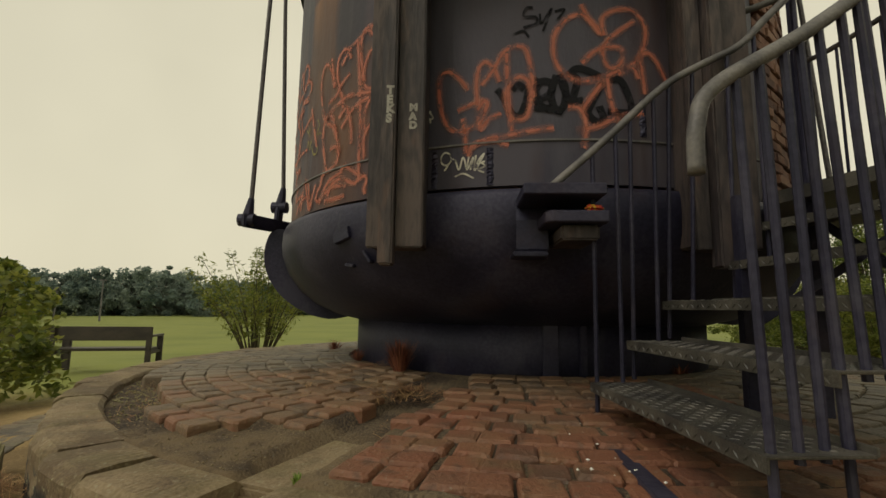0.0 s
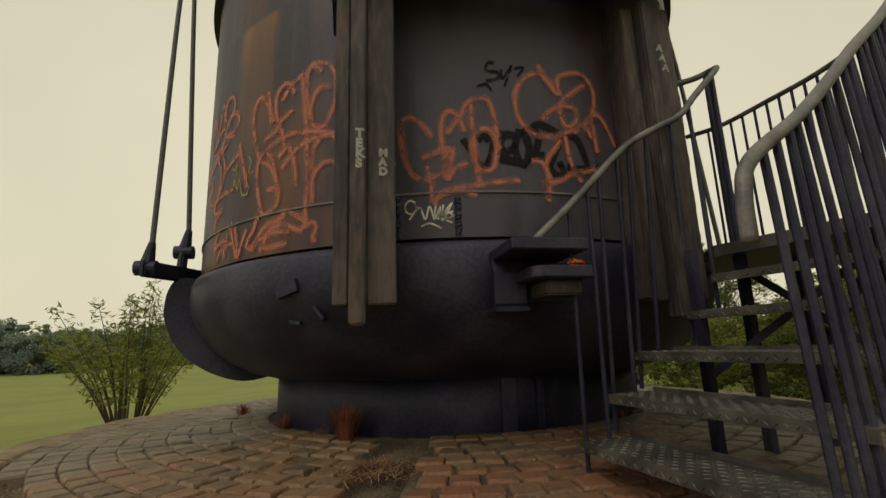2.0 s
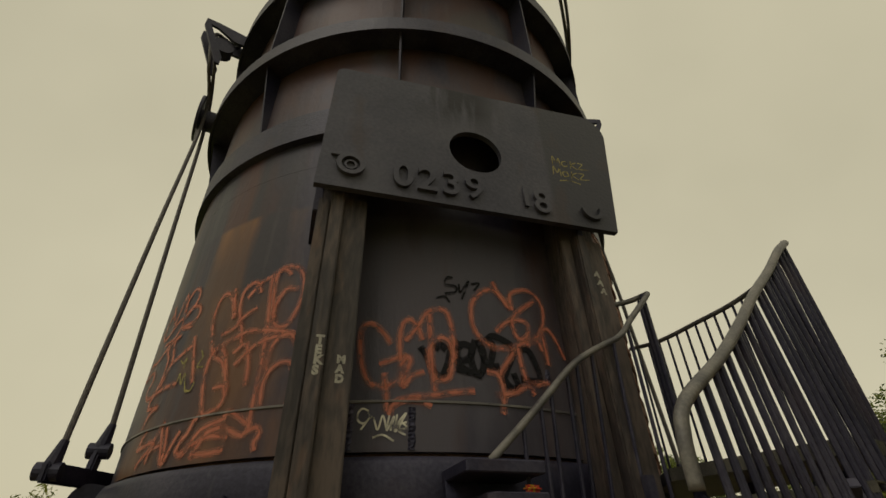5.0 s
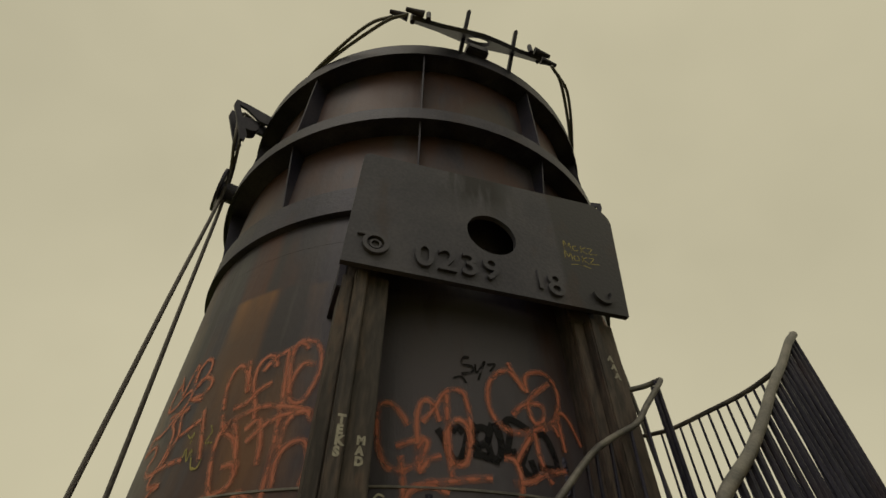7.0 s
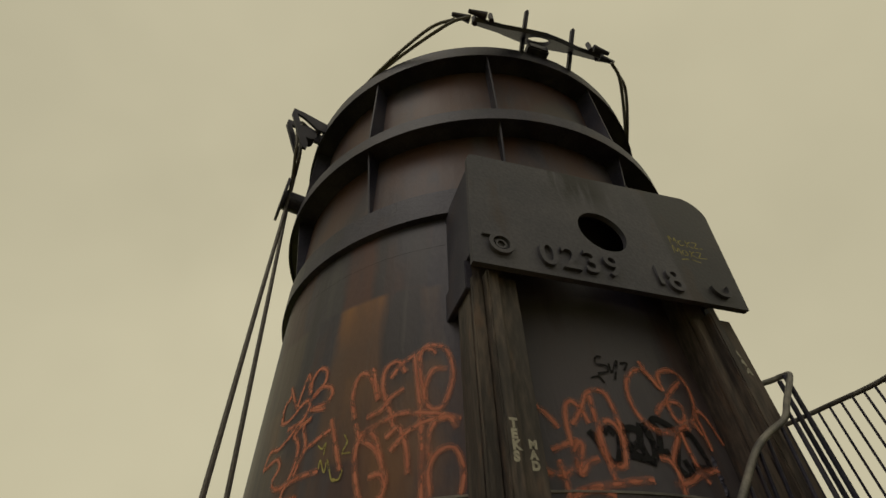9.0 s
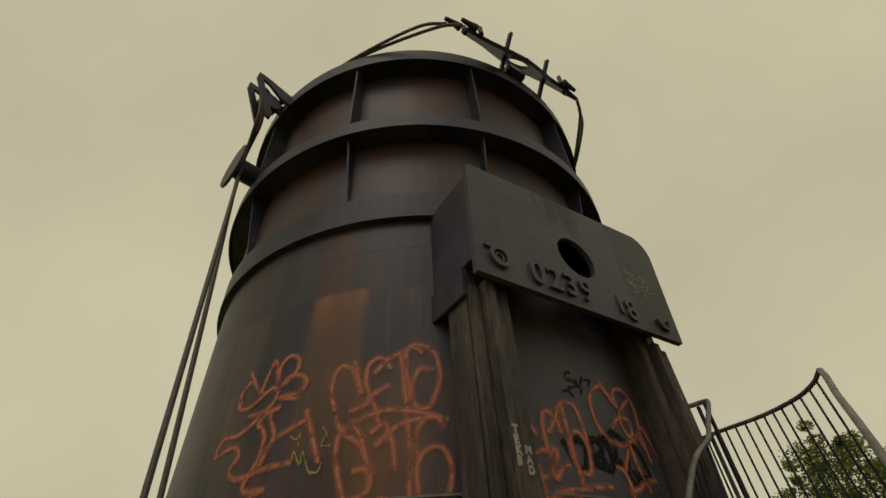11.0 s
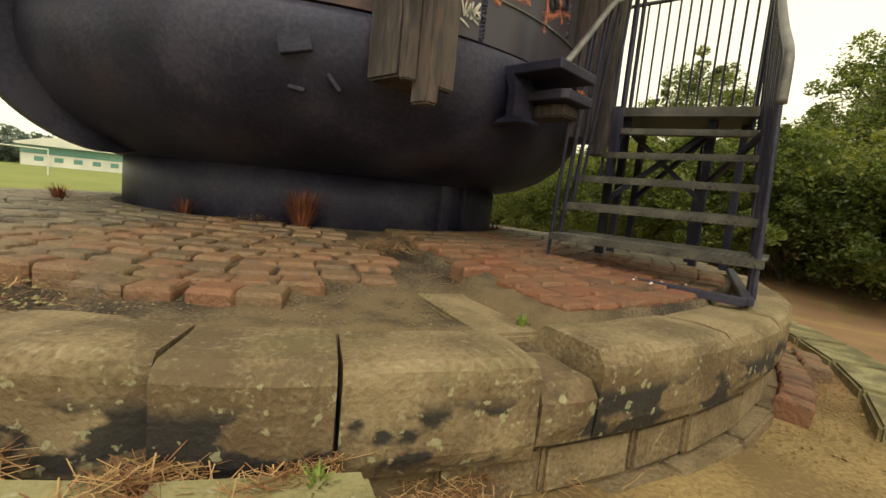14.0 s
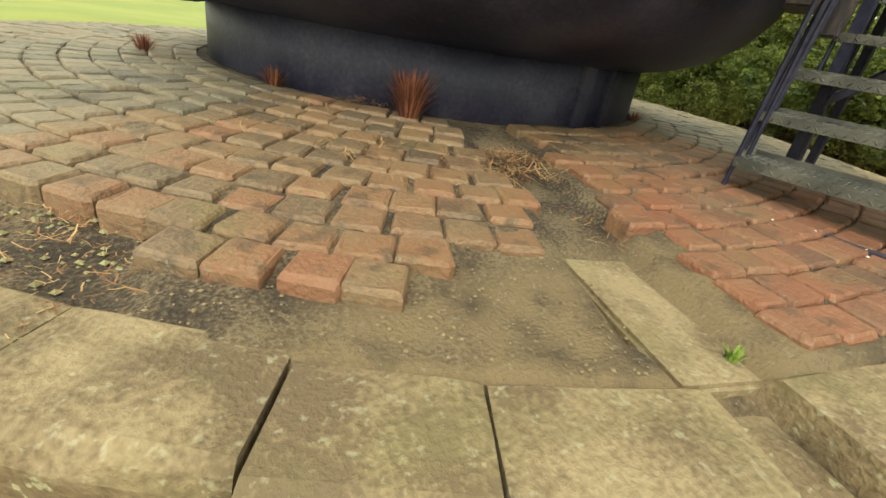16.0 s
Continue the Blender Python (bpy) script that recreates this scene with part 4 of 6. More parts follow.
def chequer(origin, u, v, w, h, normal, parent):
    """Rows of raised lozenges over a flat plate."""
    verts, faces = [], []
    nu, nv = int(w / 0.034), int(h / 0.034)
    for i in range(nu):
        for j in range(nv):
            c = origin + u * (0.02 + i * 0.034) + v * (0.018 + j * 0.034)
            a = (u + v).normalized() if (i + j) % 2 else (u - v).normalized()
            b = normal.cross(a)
            k = len(verts)
            verts += [c + a * 0.014, c + b * 0.004, c - a * 0.014, c - b * 0.004, c + normal * 0.0035 + a * 0.005, c + normal * 0.0035 - a * 0.005]
            faces += [(k, k + 1, k + 4), (k + 1, k + 5, k + 4), (k + 1, k + 2, k + 5), (k + 2, k + 3, k + 5), (k + 3, k + 4, k + 5), (k + 3, k, k + 4)]
    tagged(raw("chequer_pattern", verts, faces, TREAD, parent), kind="stuff")


def tread(l, r, z, depth=0.27):
    l, r = Vector((*l, z)), Vector((*r, z))
    along = (r - l).normalized()
    back = Vector((-along.y, along.x, 0))
    if back.x < 0:
        back = -back
    w = (r - l).length
    m = Matrix.Translation(l) @ Matrix(((along.x, back.x, 0, 0), (along.y, back.y, 0, 0), (0, 0, 1, 0), (0, 0, 0, 1)))
    t = part("tread", block((w, depth, 0.008), m @ Matrix.Translation((w / 2, depth / 2, -0.004)), 0.002), TREAD, STAIR, "chequer-plate tread with turned-down nosing")
    part("nosing", block((w, 0.008, 0.042), m @ Matrix.Translation((w / 2, -0.002, -0.021)), 0.002), TREAD, t)
    part("upstand", block((w, 0.008, 0.022), m @ Matrix.Translation((w / 2, depth + 0.004, 0.007)), 0.002), TREAD, t)
    chequer(l + Vector((0, 0, 0.0004)), along, back, w, depth, Vector((0, 0, 1)), t)
    chequer(l - back * 0.0065 + Vector((0, 0, -0.044)), along, Vector((0, 0, 1)), w, 0.045, -back, t)
    return t


for l, r, z in zip(LEFT, RIGHT, HEIGHT):
    tread(l, r, z)
deck = bmesh.new()
outline = [(1.74, 2.56), (1.98, 1.66), (2.36, 1.78), (2.56, 2.1), (2.62, 2.6), (2.60, 3.2), (2.50, 3.6), (2.2, 3.4)]
lo = [deck.verts.new((x, y, 1.095)) for x, y in outline]
hi = [deck.verts.new((x, y, 1.16)) for x, y in outline]
deck.faces.new(lo), deck.faces.new(hi)
for i in range(len(outline)):
    j = (i + 1) % len(outline)
    deck.faces.new((lo[i], lo[j], hi[j], hi[i]))
part("landing", deck, TREAD, STAIR, "steel landing with a channel edge")
part("base_frame", span(0.66, 0.72, 1.33, 2.45, 0.0, 0.035, 0.004), IRON, STAIR)
part("base_frame", bar((0.72, 1.33, 0.018), (2.3, 1.75, 0.018), 0.05, 0.035, 0.004), IRON, STAIR)
part("base_frame", bar((0.72, 2.44, 0.03), (2.3, 2.6, 0.03), 0.05, 0.035, 0.004), IRON, STAIR)
for p, z1 in (((1.45, 2.40), 1.06), ((2.05, 1.95), 1.06), ((2.30, 2.55), 1.06), ((2.45, 2.1), 1.06), ((1.85, 2.5), 1.06), ((2.3, 1.80), 1.06)):
    part("column", span(p[0] - 0.025, p[0] + 0.025, p[1] - 0.025, p[1] + 0.025, 0.01, z1 + 0.035, 0.004), IRON, STAIR)
for p, q in (((1.45, 2.4, 0.45), (2.05, 1.95, 1.03)), ((2.05, 1.95, 0.55), (2.45, 2.1, 1.03)), ((2.05, 1.95, 0.5), (1.85, 2.5, 1.02)), ((2.3, 2.55, 0.5), (2.05, 1.95, 1.0)), ((2.05, 1.95, 0.62), (1.6, 1.52, 0.95))):
    part("brace", bar(p, q, 0.035, 0.035, 0.003), IRON, STAIR)


def handrail(points, r, label):
    return part("handrail", tube(smooth_path(points, 7), r, 12), RAIL, STAIR, label, smooth=True)


RAIL_L = [(0.545, 2.31, 1.12), (0.81, 2.34, 1.36), (1.10, 2.37, 1.635), (1.30, 2.40, 1.765), (1.52, 2.42, 1.885), (1.66, 2.44, 2.03), (1.88, 2.48, 2.25), (1.90, 2.53, 2.28), (1.84, 2.62, 2.27), (1.62, 2.70, 2.22)]
RAIL_R = [(0.725, 1.335, 0.90), (0.735, 1.337, 1.04), (0.80, 1.355, 1.15), (1.105, 1.44, 1.35), (1.37, 1.515, 1.55), (1.62, 1.585, 1.755), (1.95, 1.68, 2.0), (2.20, 1.74, 2.21), (2.40, 1.80, 2.345)]
RAIL_F = [(2.40, 1.80, 2.345), (2.45, 1.91, 2.285), (2.51, 2.10, 2.25), (2.54, 2.40, 2.235), (2.53, 2.75, 2.24), (2.47, 3.10, 2.23), (2.38, 3.35, 2.25)]
handrail(RAIL_L, 0.019, "bent round steel handrail")
handrail([(x, y, z - 0.012) for x, y, z in RAIL_R], 0.022, "thick round steel handrail with a turned-down end")
handrail(RAIL_F, 0.017, "thin round top rail round the landing")


def along(points, x=None, y=None):
    p = smooth_path(points, 12)
    return min(p, key=lambda v: abs(v.x - x) if x is not None else abs(v.y - y))


def baluster(top, foot, r=0.011, w=None):
    part("baluster", tube([Vector(foot), Vector(top)], r, 8), IRON, STAIR)


for k in range(5):
    for s in (0.03, 0.15):
        l, r = Vector(LEFT[k]), Vector(RIGHT[k])
        x = l.x + s
        if k < 3 or s < 0.1:
            t = along(RAIL_L[:7], x=x)
            baluster((t.x, t.y, t.z), (x, l.y + 0.012, HEIGHT[k] - (0.18 if s < 0.1 else 0.03)))
    for s in (0.025, 0.10, 0.175, 0.25):
        x = RIGHT[k][0] + s
        t = along(RAIL_R, x=x)
        baluster((t.x, t.y, t.z), (x, RIGHT[k][1] + 0.02 + s * 0.27, HEIGHT[k] - (0.19 if s < 0.05 or s > 0.2 else 0.03)), 0.0125)
for k in range(5):
    t = along(RAIL_R, x=2.03 + 0.075 * k)
    baluster((t.x, t.y, t.z), (t.x, t.y, 1.02), 0.012)
for k in range(17):
    t = along(RAIL_F, y=1.88 + 0.088 * k)
    baluster((t.x, t.y, t.z), (t.x, t.y, 1.10), 0.009)
for x, y in ((1.86, 2.50), (1.90, 2.58), (1.62, 2.66)):
    baluster((x, y, 2.26), (x, y, 1.0), 0.016)

wrapper = part("wrapper", block((0.09, 0.05, 0.03), Matrix.Translation((0.735, 2.30, 1.009)) @ Matrix.Rotation(0.4, 4, "Z"), 0.012), RED_PLASTIC)
tagged(wrapper, "crumpled red and yellow wrapper tucked on the bracket", "litter")


# ---- planting ----
def leaf_cloud(name, centres, radii, per, size, mat, parent, seed, droop=0.0, slim=0.45, low=None):
    """Many single leaves scattered in clumps, as one mesh."""
    g = np.random.default_rng(seed)
    c = np.repeat(np.array(centres, float), per, axis=0)
    rad = np.repeat(np.array(radii, float), per)
    d = g.normal(size=c.shape)
    d /= np.linalg.norm(d, axis=1)[:, None]
    p = c + d * (rad * g.uniform(0.25, 1.0, len(c)) ** 0.6)[:, None] * np.array((1, 1, 0.8))
    if low is not None:
        p[:, 2] = np.maximum(p[:, 2], low + g.uniform(0, 0.1, len(c)))
    a = g.normal(size=c.shape) * np.array((1, 1, 0.6)) - np.array((0, 0, droop))
    a /= np.linalg.norm(a, axis=1)[:, None]
    b = np.cross(a, g.normal(size=c.shape))
    b /= np.linalg.norm(b, axis=1)[:, None]
    s = (size * g.uniform(0.6, 1.35, len(c)))[:, None]
    v = np.empty((len(c), 4, 3))
    v[:, 0], v[:, 1], v[:, 2], v[:, 3] = p - a * s, p + b * s * slim, p + a * s, p - b * s * slim
    n = len(c)
    me = bpy.data.meshes.new(name)
    me.from_pydata(v.reshape(-1, 3).tolist(), [], np.arange(4 * n).reshape(n, 4).tolist())
    me.update()
    return finish(name, me, mat, parent)


def shrub(label, height, width, clumps, per, size, mat, seed, category="tree", trunk=0.07, droop=0.2, slim=0.45, base=0.0, full=0.35):
    """A multi-stemmed small tree: tapered stems, limbs and a ragged leafy crown."""
    t = thing("tree" if category == "tree" else "shrub", label, category)
    rng = random.Random(seed)
    stems = bmesh.new()
    ends, sizes = [], []
    for k in range(clumps):
        ang, f = rng.uniform(0, 6.283), rng.random() ** 0.55
        zz = base + height * (0.12 + 0.88 * rng.random() ** 0.8)
        h = (zz - base) / height
        reach = width / 2 * (full + 0.75 * math.sin(min(1.0, h * 0.85 + 0.12) * math.pi) ** 0.7) * f
        ends.append((reach * math.cos(ang), reach * math.sin(ang), zz))
        sizes.append(width * rng.uniform(0.07, 0.19))
        if k % 4 == 0:
            far_out = rng.uniform(1.1, 1.3)
            ends[-1] = (ends[-1][0] * far_out, ends[-1][1] * far_out, ends[-1][2] * rng.uniform(1.0, 1.12))
            sizes[-1] = width * rng.uniform(0.04, 0.08)
    main = [(rng.uniform(-0.2, 0.2) * width, rng.uniform(-0.2, 0.2) * width) for _ in range(3)]
    for k, e in enumerate(ends[: clumps // 2]):
        mx, my = main[k % 3]
        p = [Vector((0.06 * mx, 0.06 * my, -0.1)), Vector((mx * 0.4, my * 0.4, height * 0.25)), Vector((mx * 0.5 + e[0] * 0.5, my * 0.5 + e[1] * 0.5, max(height * 0.3, e[2] * 0.75))), Vector(e)]
        b = tube(smooth_path(p, 3), trunk * (1.0 if k < 3 else 0.4), 6, trunk * 0.1)
        me = bpy.data.meshes.new("tmp")
        b.to_mesh(me)
        b.free()
        stems.from_mesh(me)
        bpy.data.meshes.remove(me)
    part("trunk", stems, BARK, t)
    leaf_cloud("crown", ends, sizes, per, size, mat, t, seed, droop, slim)
    return t


def place(ob, x, y, z, turn, size=1.0):
    return copy_thing(ob, Matrix.Translation((x, y, z)) @ Matrix.Rotation(turn, 4, "Z") @ Matrix.Scale(size, 4))


def put(ob, x, y, z, turn=0.0, size=1.0):
    ob.matrix_basis = Matrix.Translation((x, y, z)) @ Matrix.Rotation(turn, 4, "Z") @ Matrix.Scale(size, 4)


def polar(ex, ey, az, d):
    return ex + d * math.sin(radians(az)), ey + d * math.cos(radians(az))


# the wooded bank beside the stair
rng = random.Random(21)
kinds = [shrub("dense green broadleaf tree at the wood's edge", 3.6, 3.2, 130, 190, 0.040, LEAF, 5, trunk=0.06),
         shrub("dense dark green broadleaf tree at the wood's edge", 4.2, 3.0, 130, 190, 0.040, LEAF, 6, trunk=0.07),
         shrub("low leafy green bramble and hazel bush", 2.0, 2.8, 120, 170, 0.036, LEAF, 7, category="bush", trunk=0.03),
         shrub("yellow-green bushy shrub on the bank", 1.9, 2.6, 120, 170, 0.036, LEAF_LIGHT, 8, category="bush", trunk=0.03)]
for ob in kinds:
    ob["group"] = "trees and bushes on the bank"
used = [False] * 4


def plant(k, az, d, size, lift=0.0):
    x, y = polar(-1.8, 0.7, az, d)
    z = ground_height(x, y) - 0.05 + lift
    if not used[k]:
        used[k] = True
        put(kinds[k], x, y, z, rng.uniform(0, 6), size)
    else:
        place(kinds[k], x, y, z, rng.uniform(0, 6), size)


for az in range(77, 128, 6):
    plant(2 if az % 12 == 5 else 3, az + rng.uniform(-2, 2), 8.0 + rng.uniform(0, 0.5), rng.uniform(0.85, 1.1))
for az in range(88, 132, 7):
    plant(rng.choice((0, 1)), az, 9.6 + rng.uniform(0, 1.2), rng.uniform(0.95, 1.10) * (1.10 if az > 94 else 0.80))
for az, d, s in ((66, 11.5, 0.72), (72, 11.8, 0.76), (78, 12.0, 0.74), (84, 11.8, 0.85), (97, 12.2, 1.12), (105, 12.0, 1.25), (60, 12.5, 0.66), (54, 14, 0.66), (89, 12.4, 0.90), (93, 12.6, 1.02), (101, 12.5, 1.25), (110, 13, 1.5), (119, 13, 1.6), (48, 14.5, 0.7)):
    plant(rng.choice((0, 1)), az, d, s)
for az, d, s in ((70, 8.8, 0.6), (64, 9.0, 0.6), (58, 9.6, 0.7), (52, 10.2, 0.7), (46, 11.5, 0.75), (74, 8.6, 0.8), (40, 13.5, 0.7), (67, 9.8, 0.95), (61, 10.6, 0.9)):
    plant(3, az, d, s)

# the willow-leaved shrub behind the plinth, and the bush by the bench
willow = thing("shrub", "airy yellow-green willow-leaved shrub beside the plinth", "shrub")
rng = random.Random(31)
stems, cents, rads = bmesh.new(), [], []
for k in range(46):
    ang, lean = rng.uniform(0, 6.283), rng.uniform(0.05, 0.85)
    h = rng.uniform(1.1, 2.0) * (1.05 - 0.35 * lean)
    tip = Vector((math.cos(ang) * lean * 1.35, math.sin(ang) * lean * 1.35, h))
    foot = Vector((math.cos(ang) * 0.12, math.sin(ang) * 0.12, -0.05))
    pts = smooth_path([foot, foot.lerp(tip, 0.45) + Vector((0, 0, 0.15)), tip], 4)
    b = tube(pts, 0.012, 5, 0.003)
    me = bpy.data.meshes.new("tmp")
    b.to_mesh(me), b.free()
    stems.from_mesh(me), bpy.data.meshes.remove(me)
    for t in (0.35, 0.5, 0.65, 0.8, 0.9, 1.0):
        cents.append(foot.lerp(tip, t) + Vector((0, 0, 0.15 * math.sin(t * 3.1))))
        rads.append(0.16 if t < 1 else 0.1)
part("trunk", stems, BARK, willow)
leaf_cloud("leaves", cents, rads, 22, 0.045, LEAF_LIGHT, willow, 31, 0.4, 0.2)
wx, wy = polar(-0.23, 0.3, -22.3, 8.3)
put(willow, wx, wy, -0.42, 0, 1.06)
corner = shrub("bright green elder bush at the path's side", 1.7, 2.0, 60, 100, 0.06, LEAF_LIGHT, 41, category="bush", trunk=0.03)
bx, by = polar(0.19, 0.14, -49.0, 8.0)
put(corner, bx, by, ground_height(bx, by), 1.0, 0.95)

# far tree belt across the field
far_kinds = [shrub("distant tree in a belt across the field, its leaves tinted pale by haze", 8.6, 8.4, 110, 100, 0.24, LEAF_HAZED, 51 + k, trunk=0.2, slim=0.7, full=0.7) for k in range(2)]
for ob in far_kinds:
    ob["group"] = "tree belt across the field"
rng = random.Random(61)
count = 0
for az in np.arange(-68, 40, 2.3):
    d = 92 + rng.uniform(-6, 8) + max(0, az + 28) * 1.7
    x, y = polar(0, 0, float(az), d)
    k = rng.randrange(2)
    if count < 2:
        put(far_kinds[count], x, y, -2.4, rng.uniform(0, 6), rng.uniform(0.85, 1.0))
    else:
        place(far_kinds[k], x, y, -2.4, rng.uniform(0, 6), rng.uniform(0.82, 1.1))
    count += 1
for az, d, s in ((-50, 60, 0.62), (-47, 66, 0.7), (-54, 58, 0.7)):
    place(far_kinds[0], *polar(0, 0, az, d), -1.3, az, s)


# ---- things on the field ----
def bench(x, y, z, turn, size=1.0):
    b = thing("bench", "dark-stained wooden park bench facing the field", "bench", "park benches")
    part("backrest", span(-0.8, 0.8, -0.03, 0.03, 0.60, 0.86, 0.01), WOOD, b)
    part("seat", span(-0.8, 0.8, 0.06, 0.50, 0.40, 0.45, 0.01), WOOD, b)
    for sx in (-0.8, 0.8):
        part("leg", span(sx - 0.05, sx + 0.05, -0.075, -0.033, 0, 0.86, 0.008), WOOD, b)
        part("leg", span(sx - 0.05, sx + 0.05, 0.505, 0.57, 0, 0.66, 0.008), WOOD, b)
        part("armrest", span(sx - 0.05, sx + 0.05, -0.03, 0.60, 0.662, 0.70, 0.008), WOOD, b)
        part("rail", span(sx - 0.03, sx + 0.03, -0.03, 0.50, 0.34, 0.398, 0.005), WOOD, b)
    put(b, x, y, z, turn, size)
    return b


cx, cy = polar(0.19, 0.14, -38.9, 10.9)
bench(cx, cy, ground_height(cx, cy) + 0.02, radians(16))
cx, cy = polar(0.19, 0.14, -46.0, 12.6)
bench(cx, cy, ground_height(cx, cy) + 0.02, radians(20))


def lamp_post(az, d, h):
    x, y = polar(0.19, 0.14, az, d)
    p = thing("floodlight_post", "slim pale floodlight post at the pitch's edge", "lamp post", "floodlight posts")
    part("pole", tube([Vector((x, y, -1.4)), Vector((x, y, h))], 0.10, 8, 0.06), RAIL, p)
    part("head", span(x - 0.35, x + 0.35, y - 0.1, y + 0.1, h, h + 0.18, 0.02), RAIL, p)


lamp_post(-39.2, 62, 2.9)
lamp_post(-42.7, 66, 2.0)

hall = thing("sports_hall", "white sports hall with a curved roof and teal glazing", "building")
hx, hy = polar(-1.8, 0.8, 9.3, 120)
wall = part("wall", span(-13, 13, 0, 14, -1.3, 1.2, 0.05), WHITE, hall)
part("glazing", span(-13.05, 13.05, -0.12, 13, 1.2, 2.9, 0.02), TEAL, hall)
roof = [(-14, 2.9), (-10, 4.0), (-5, 4.8), (0, 5.1), (5, 4.8), (10, 4.0), (14, 2.9)]
part("roof", prism(roof + [(13.6, 2.6), (-13.6, 2.6)], 16, Matrix.Translation((0, -1.2, 0.15))), WHITE, hall)
for k in range(8):
    part("window", span(-11 + k * 3, -9.6 + k * 3, -0.06, 0.02, -0.2, 0.7, 0.01), TEAL, wall)
put(hall, hx, hy, 0, radians(-8))
goal = thing("football_goal", "white football goal frame on the pitch", "goal")
gx, gy = polar(-1.8, 0.8, 2.0, 55)
for p, q in (((-3.6, 0, -1.2), (-3.6, 0, 1.2)), ((3.6, 0, -1.2), (3.6, 0, 1.2)), ((-3.6, 0, 1.2), (3.6, 0, 1.2))):
    part("post", tube([Vector(p), Vector(q)], 0.06, 6), WHITE, goal)
put(goal, gx, gy, 0, radians(30))

# sloping hill far behind the field
hill = bmesh.new()
prev = None
for k in range(61):
    a = -75 + k * 2.6
    h = 16 + 9 * math.sin(k * 0.21 + 1) + 4 * math.sin(k * 0.7)
    x, y = polar(0, 0, a, 900)
    p = (hill.verts.new((x, y, -3)), hill.verts.new((x * 1.25, y * 1.25, max(6, h))))
    if prev:
        hill.faces.new((prev[0], p[0], p[1], prev[1]))
    prev = p
# the hillside's leaf colour already carries the haze
tagged(part("backdrop", hill, LEAF_HAZED), "hazy distant wooded hillside", "hill", kind="structure")

# kerb along the trodden path by the wood
KERB = tagged(new("kerb"), "curved kerb of flat stone edging slabs", "kerb", kind="structure")
for k in range(9):
    a0 = 4 + k * 8.2
    ring = [at_az(4.09, a0 + 0.25), at_az(4.09, a0 + 7.9), at_az(4.44, a0 + 7.9), at_az(4.44, a0 + 0.25)]
    bm = bmesh.new()
    lo = [bm.verts.new((p.x, p.y, -0.6)) for p in ring]
    hi = [bm.verts.new((p.x, p.y, -0.435)) for p in ring]
    bm.faces.new(lo), bm.faces.new(hi)
    for i in range(4):
        bm.faces.new((lo[i], lo[(i + 1) % 4], hi[(i + 1) % 4], hi[i]))
    bmesh.ops.recalc_face_normals(bm, faces=bm.faces)
    bmesh.ops.bevel(bm, geom=list(bm.edges), offset=0.015, segments=2, affect="EDGES")
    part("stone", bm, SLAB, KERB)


# ---- weeds and litter ----
def tuft(name, label, x, y, z, n, h, wide, mat, seed, flat=0.0):
    x, y = x + 0.08, y + 0.05
    g = np.random.default_rng(seed)
    verts, faces = [], []
    for k in range(n):
        a, out = g.uniform(0, 6.283), g.uniform(0.1, 1.0)
        foot = np.array((x, y, z)) + np.array((math.cos(a), math.sin(a), 0)) * wide * 0.35 * g.random()
        top = foot + np.array((math.cos(a) * wide * out, math.sin(a) * wide * out, h * g.uniform(0.4, 1.0) * (1 - flat * out)))
        side = np.array((-math.sin(a), math.cos(a), 0)) * g.uniform(0.002, 0.004)
        mid = (foot + top) / 2 + np.array((0, 0, h * 0.12))
        i = len(verts)
        verts += [foot - side, foot + side, mid + side, mid - side, top]
        faces += [(i, i + 1, i + 2, i + 3), (i + 3, i + 2, i + 4)]
    ob = raw(name, verts, faces, mat)
    tagged(ob, label, "weed", kind="stuff")


tuft("dead_weed", "rust-brown dead dock stems at the vessel's foot", -0.40, 3.40, 0.08, 320, 0.25, 0.13, DOCK, 1)


def mat_of_straw(label, x, y, z, n, rx, ry, seed, long=0.14, heap=0.03):
    """Loose stems lying crisscross over a patch."""
    x, y = x + 0.08, y + 0.06
    g = np.random.default_rng(seed)
    verts, faces = [], []
    for k in range(n):
        a, q = g.uniform(0, 6.283), g.uniform(0, 6.283)
        rr = g.random() ** 0.7
        c = np.array((x + rx * rr * math.cos(q), y + ry * rr * math.sin(q), z + heap * g.random() * (1.1 - rr)))
        d = np.array((math.cos(a), math.sin(a), g.normal() * 0.22)) * long * g.uniform(0.25, 1.0) / 2
        side = np.array((-math.sin(a), math.cos(a), 0)) * g.uniform(0.0007, 0.0018)
        bend = np.array((-math.sin(a), math.cos(a), 0.4)) * long * g.normal() * 0.12
        i = len(verts)
        verts += [c - d - side, c - d + side, c + bend + side, c + bend - side, c + d + side, c + d - side]
        faces += [(i, i + 1, i + 2, i + 3), (i + 3, i + 2, i + 4, i + 5)]
    tagged(raw("dry_grass", verts, faces, STRAW), label, "weed", kind="stuff")


mat_of_straw("dry straw-coloured grass spilling over the setts", -0.28, 2.78, 0.045, 380, 0.30, 0.22, 2, 0.16, 0.06)
mat_of_straw("dry straw-coloured grass spilling over the setts", -0.70, 3.05, 0.05, 240, 0.30, 0.2, 3, 0.12, 0.03)
mat_of_straw("rust-brown dead weeds along the vessel's foot", -0.55, 3.62, 0.09, 200, 0.35, 0.10, 14, 0.08, 0.05)
mat_of_straw("rust-brown litter blown over the setts", -0.98, 3.35, 0.055, 260, 0.45, 0.16, 18, 0.06, 0.02)
mat_of_straw("rust-brown litter blown over the setts", -0.62, 2.72, 0.035, 200, 0.40, 0.18, 19, 0.07, 0.02)
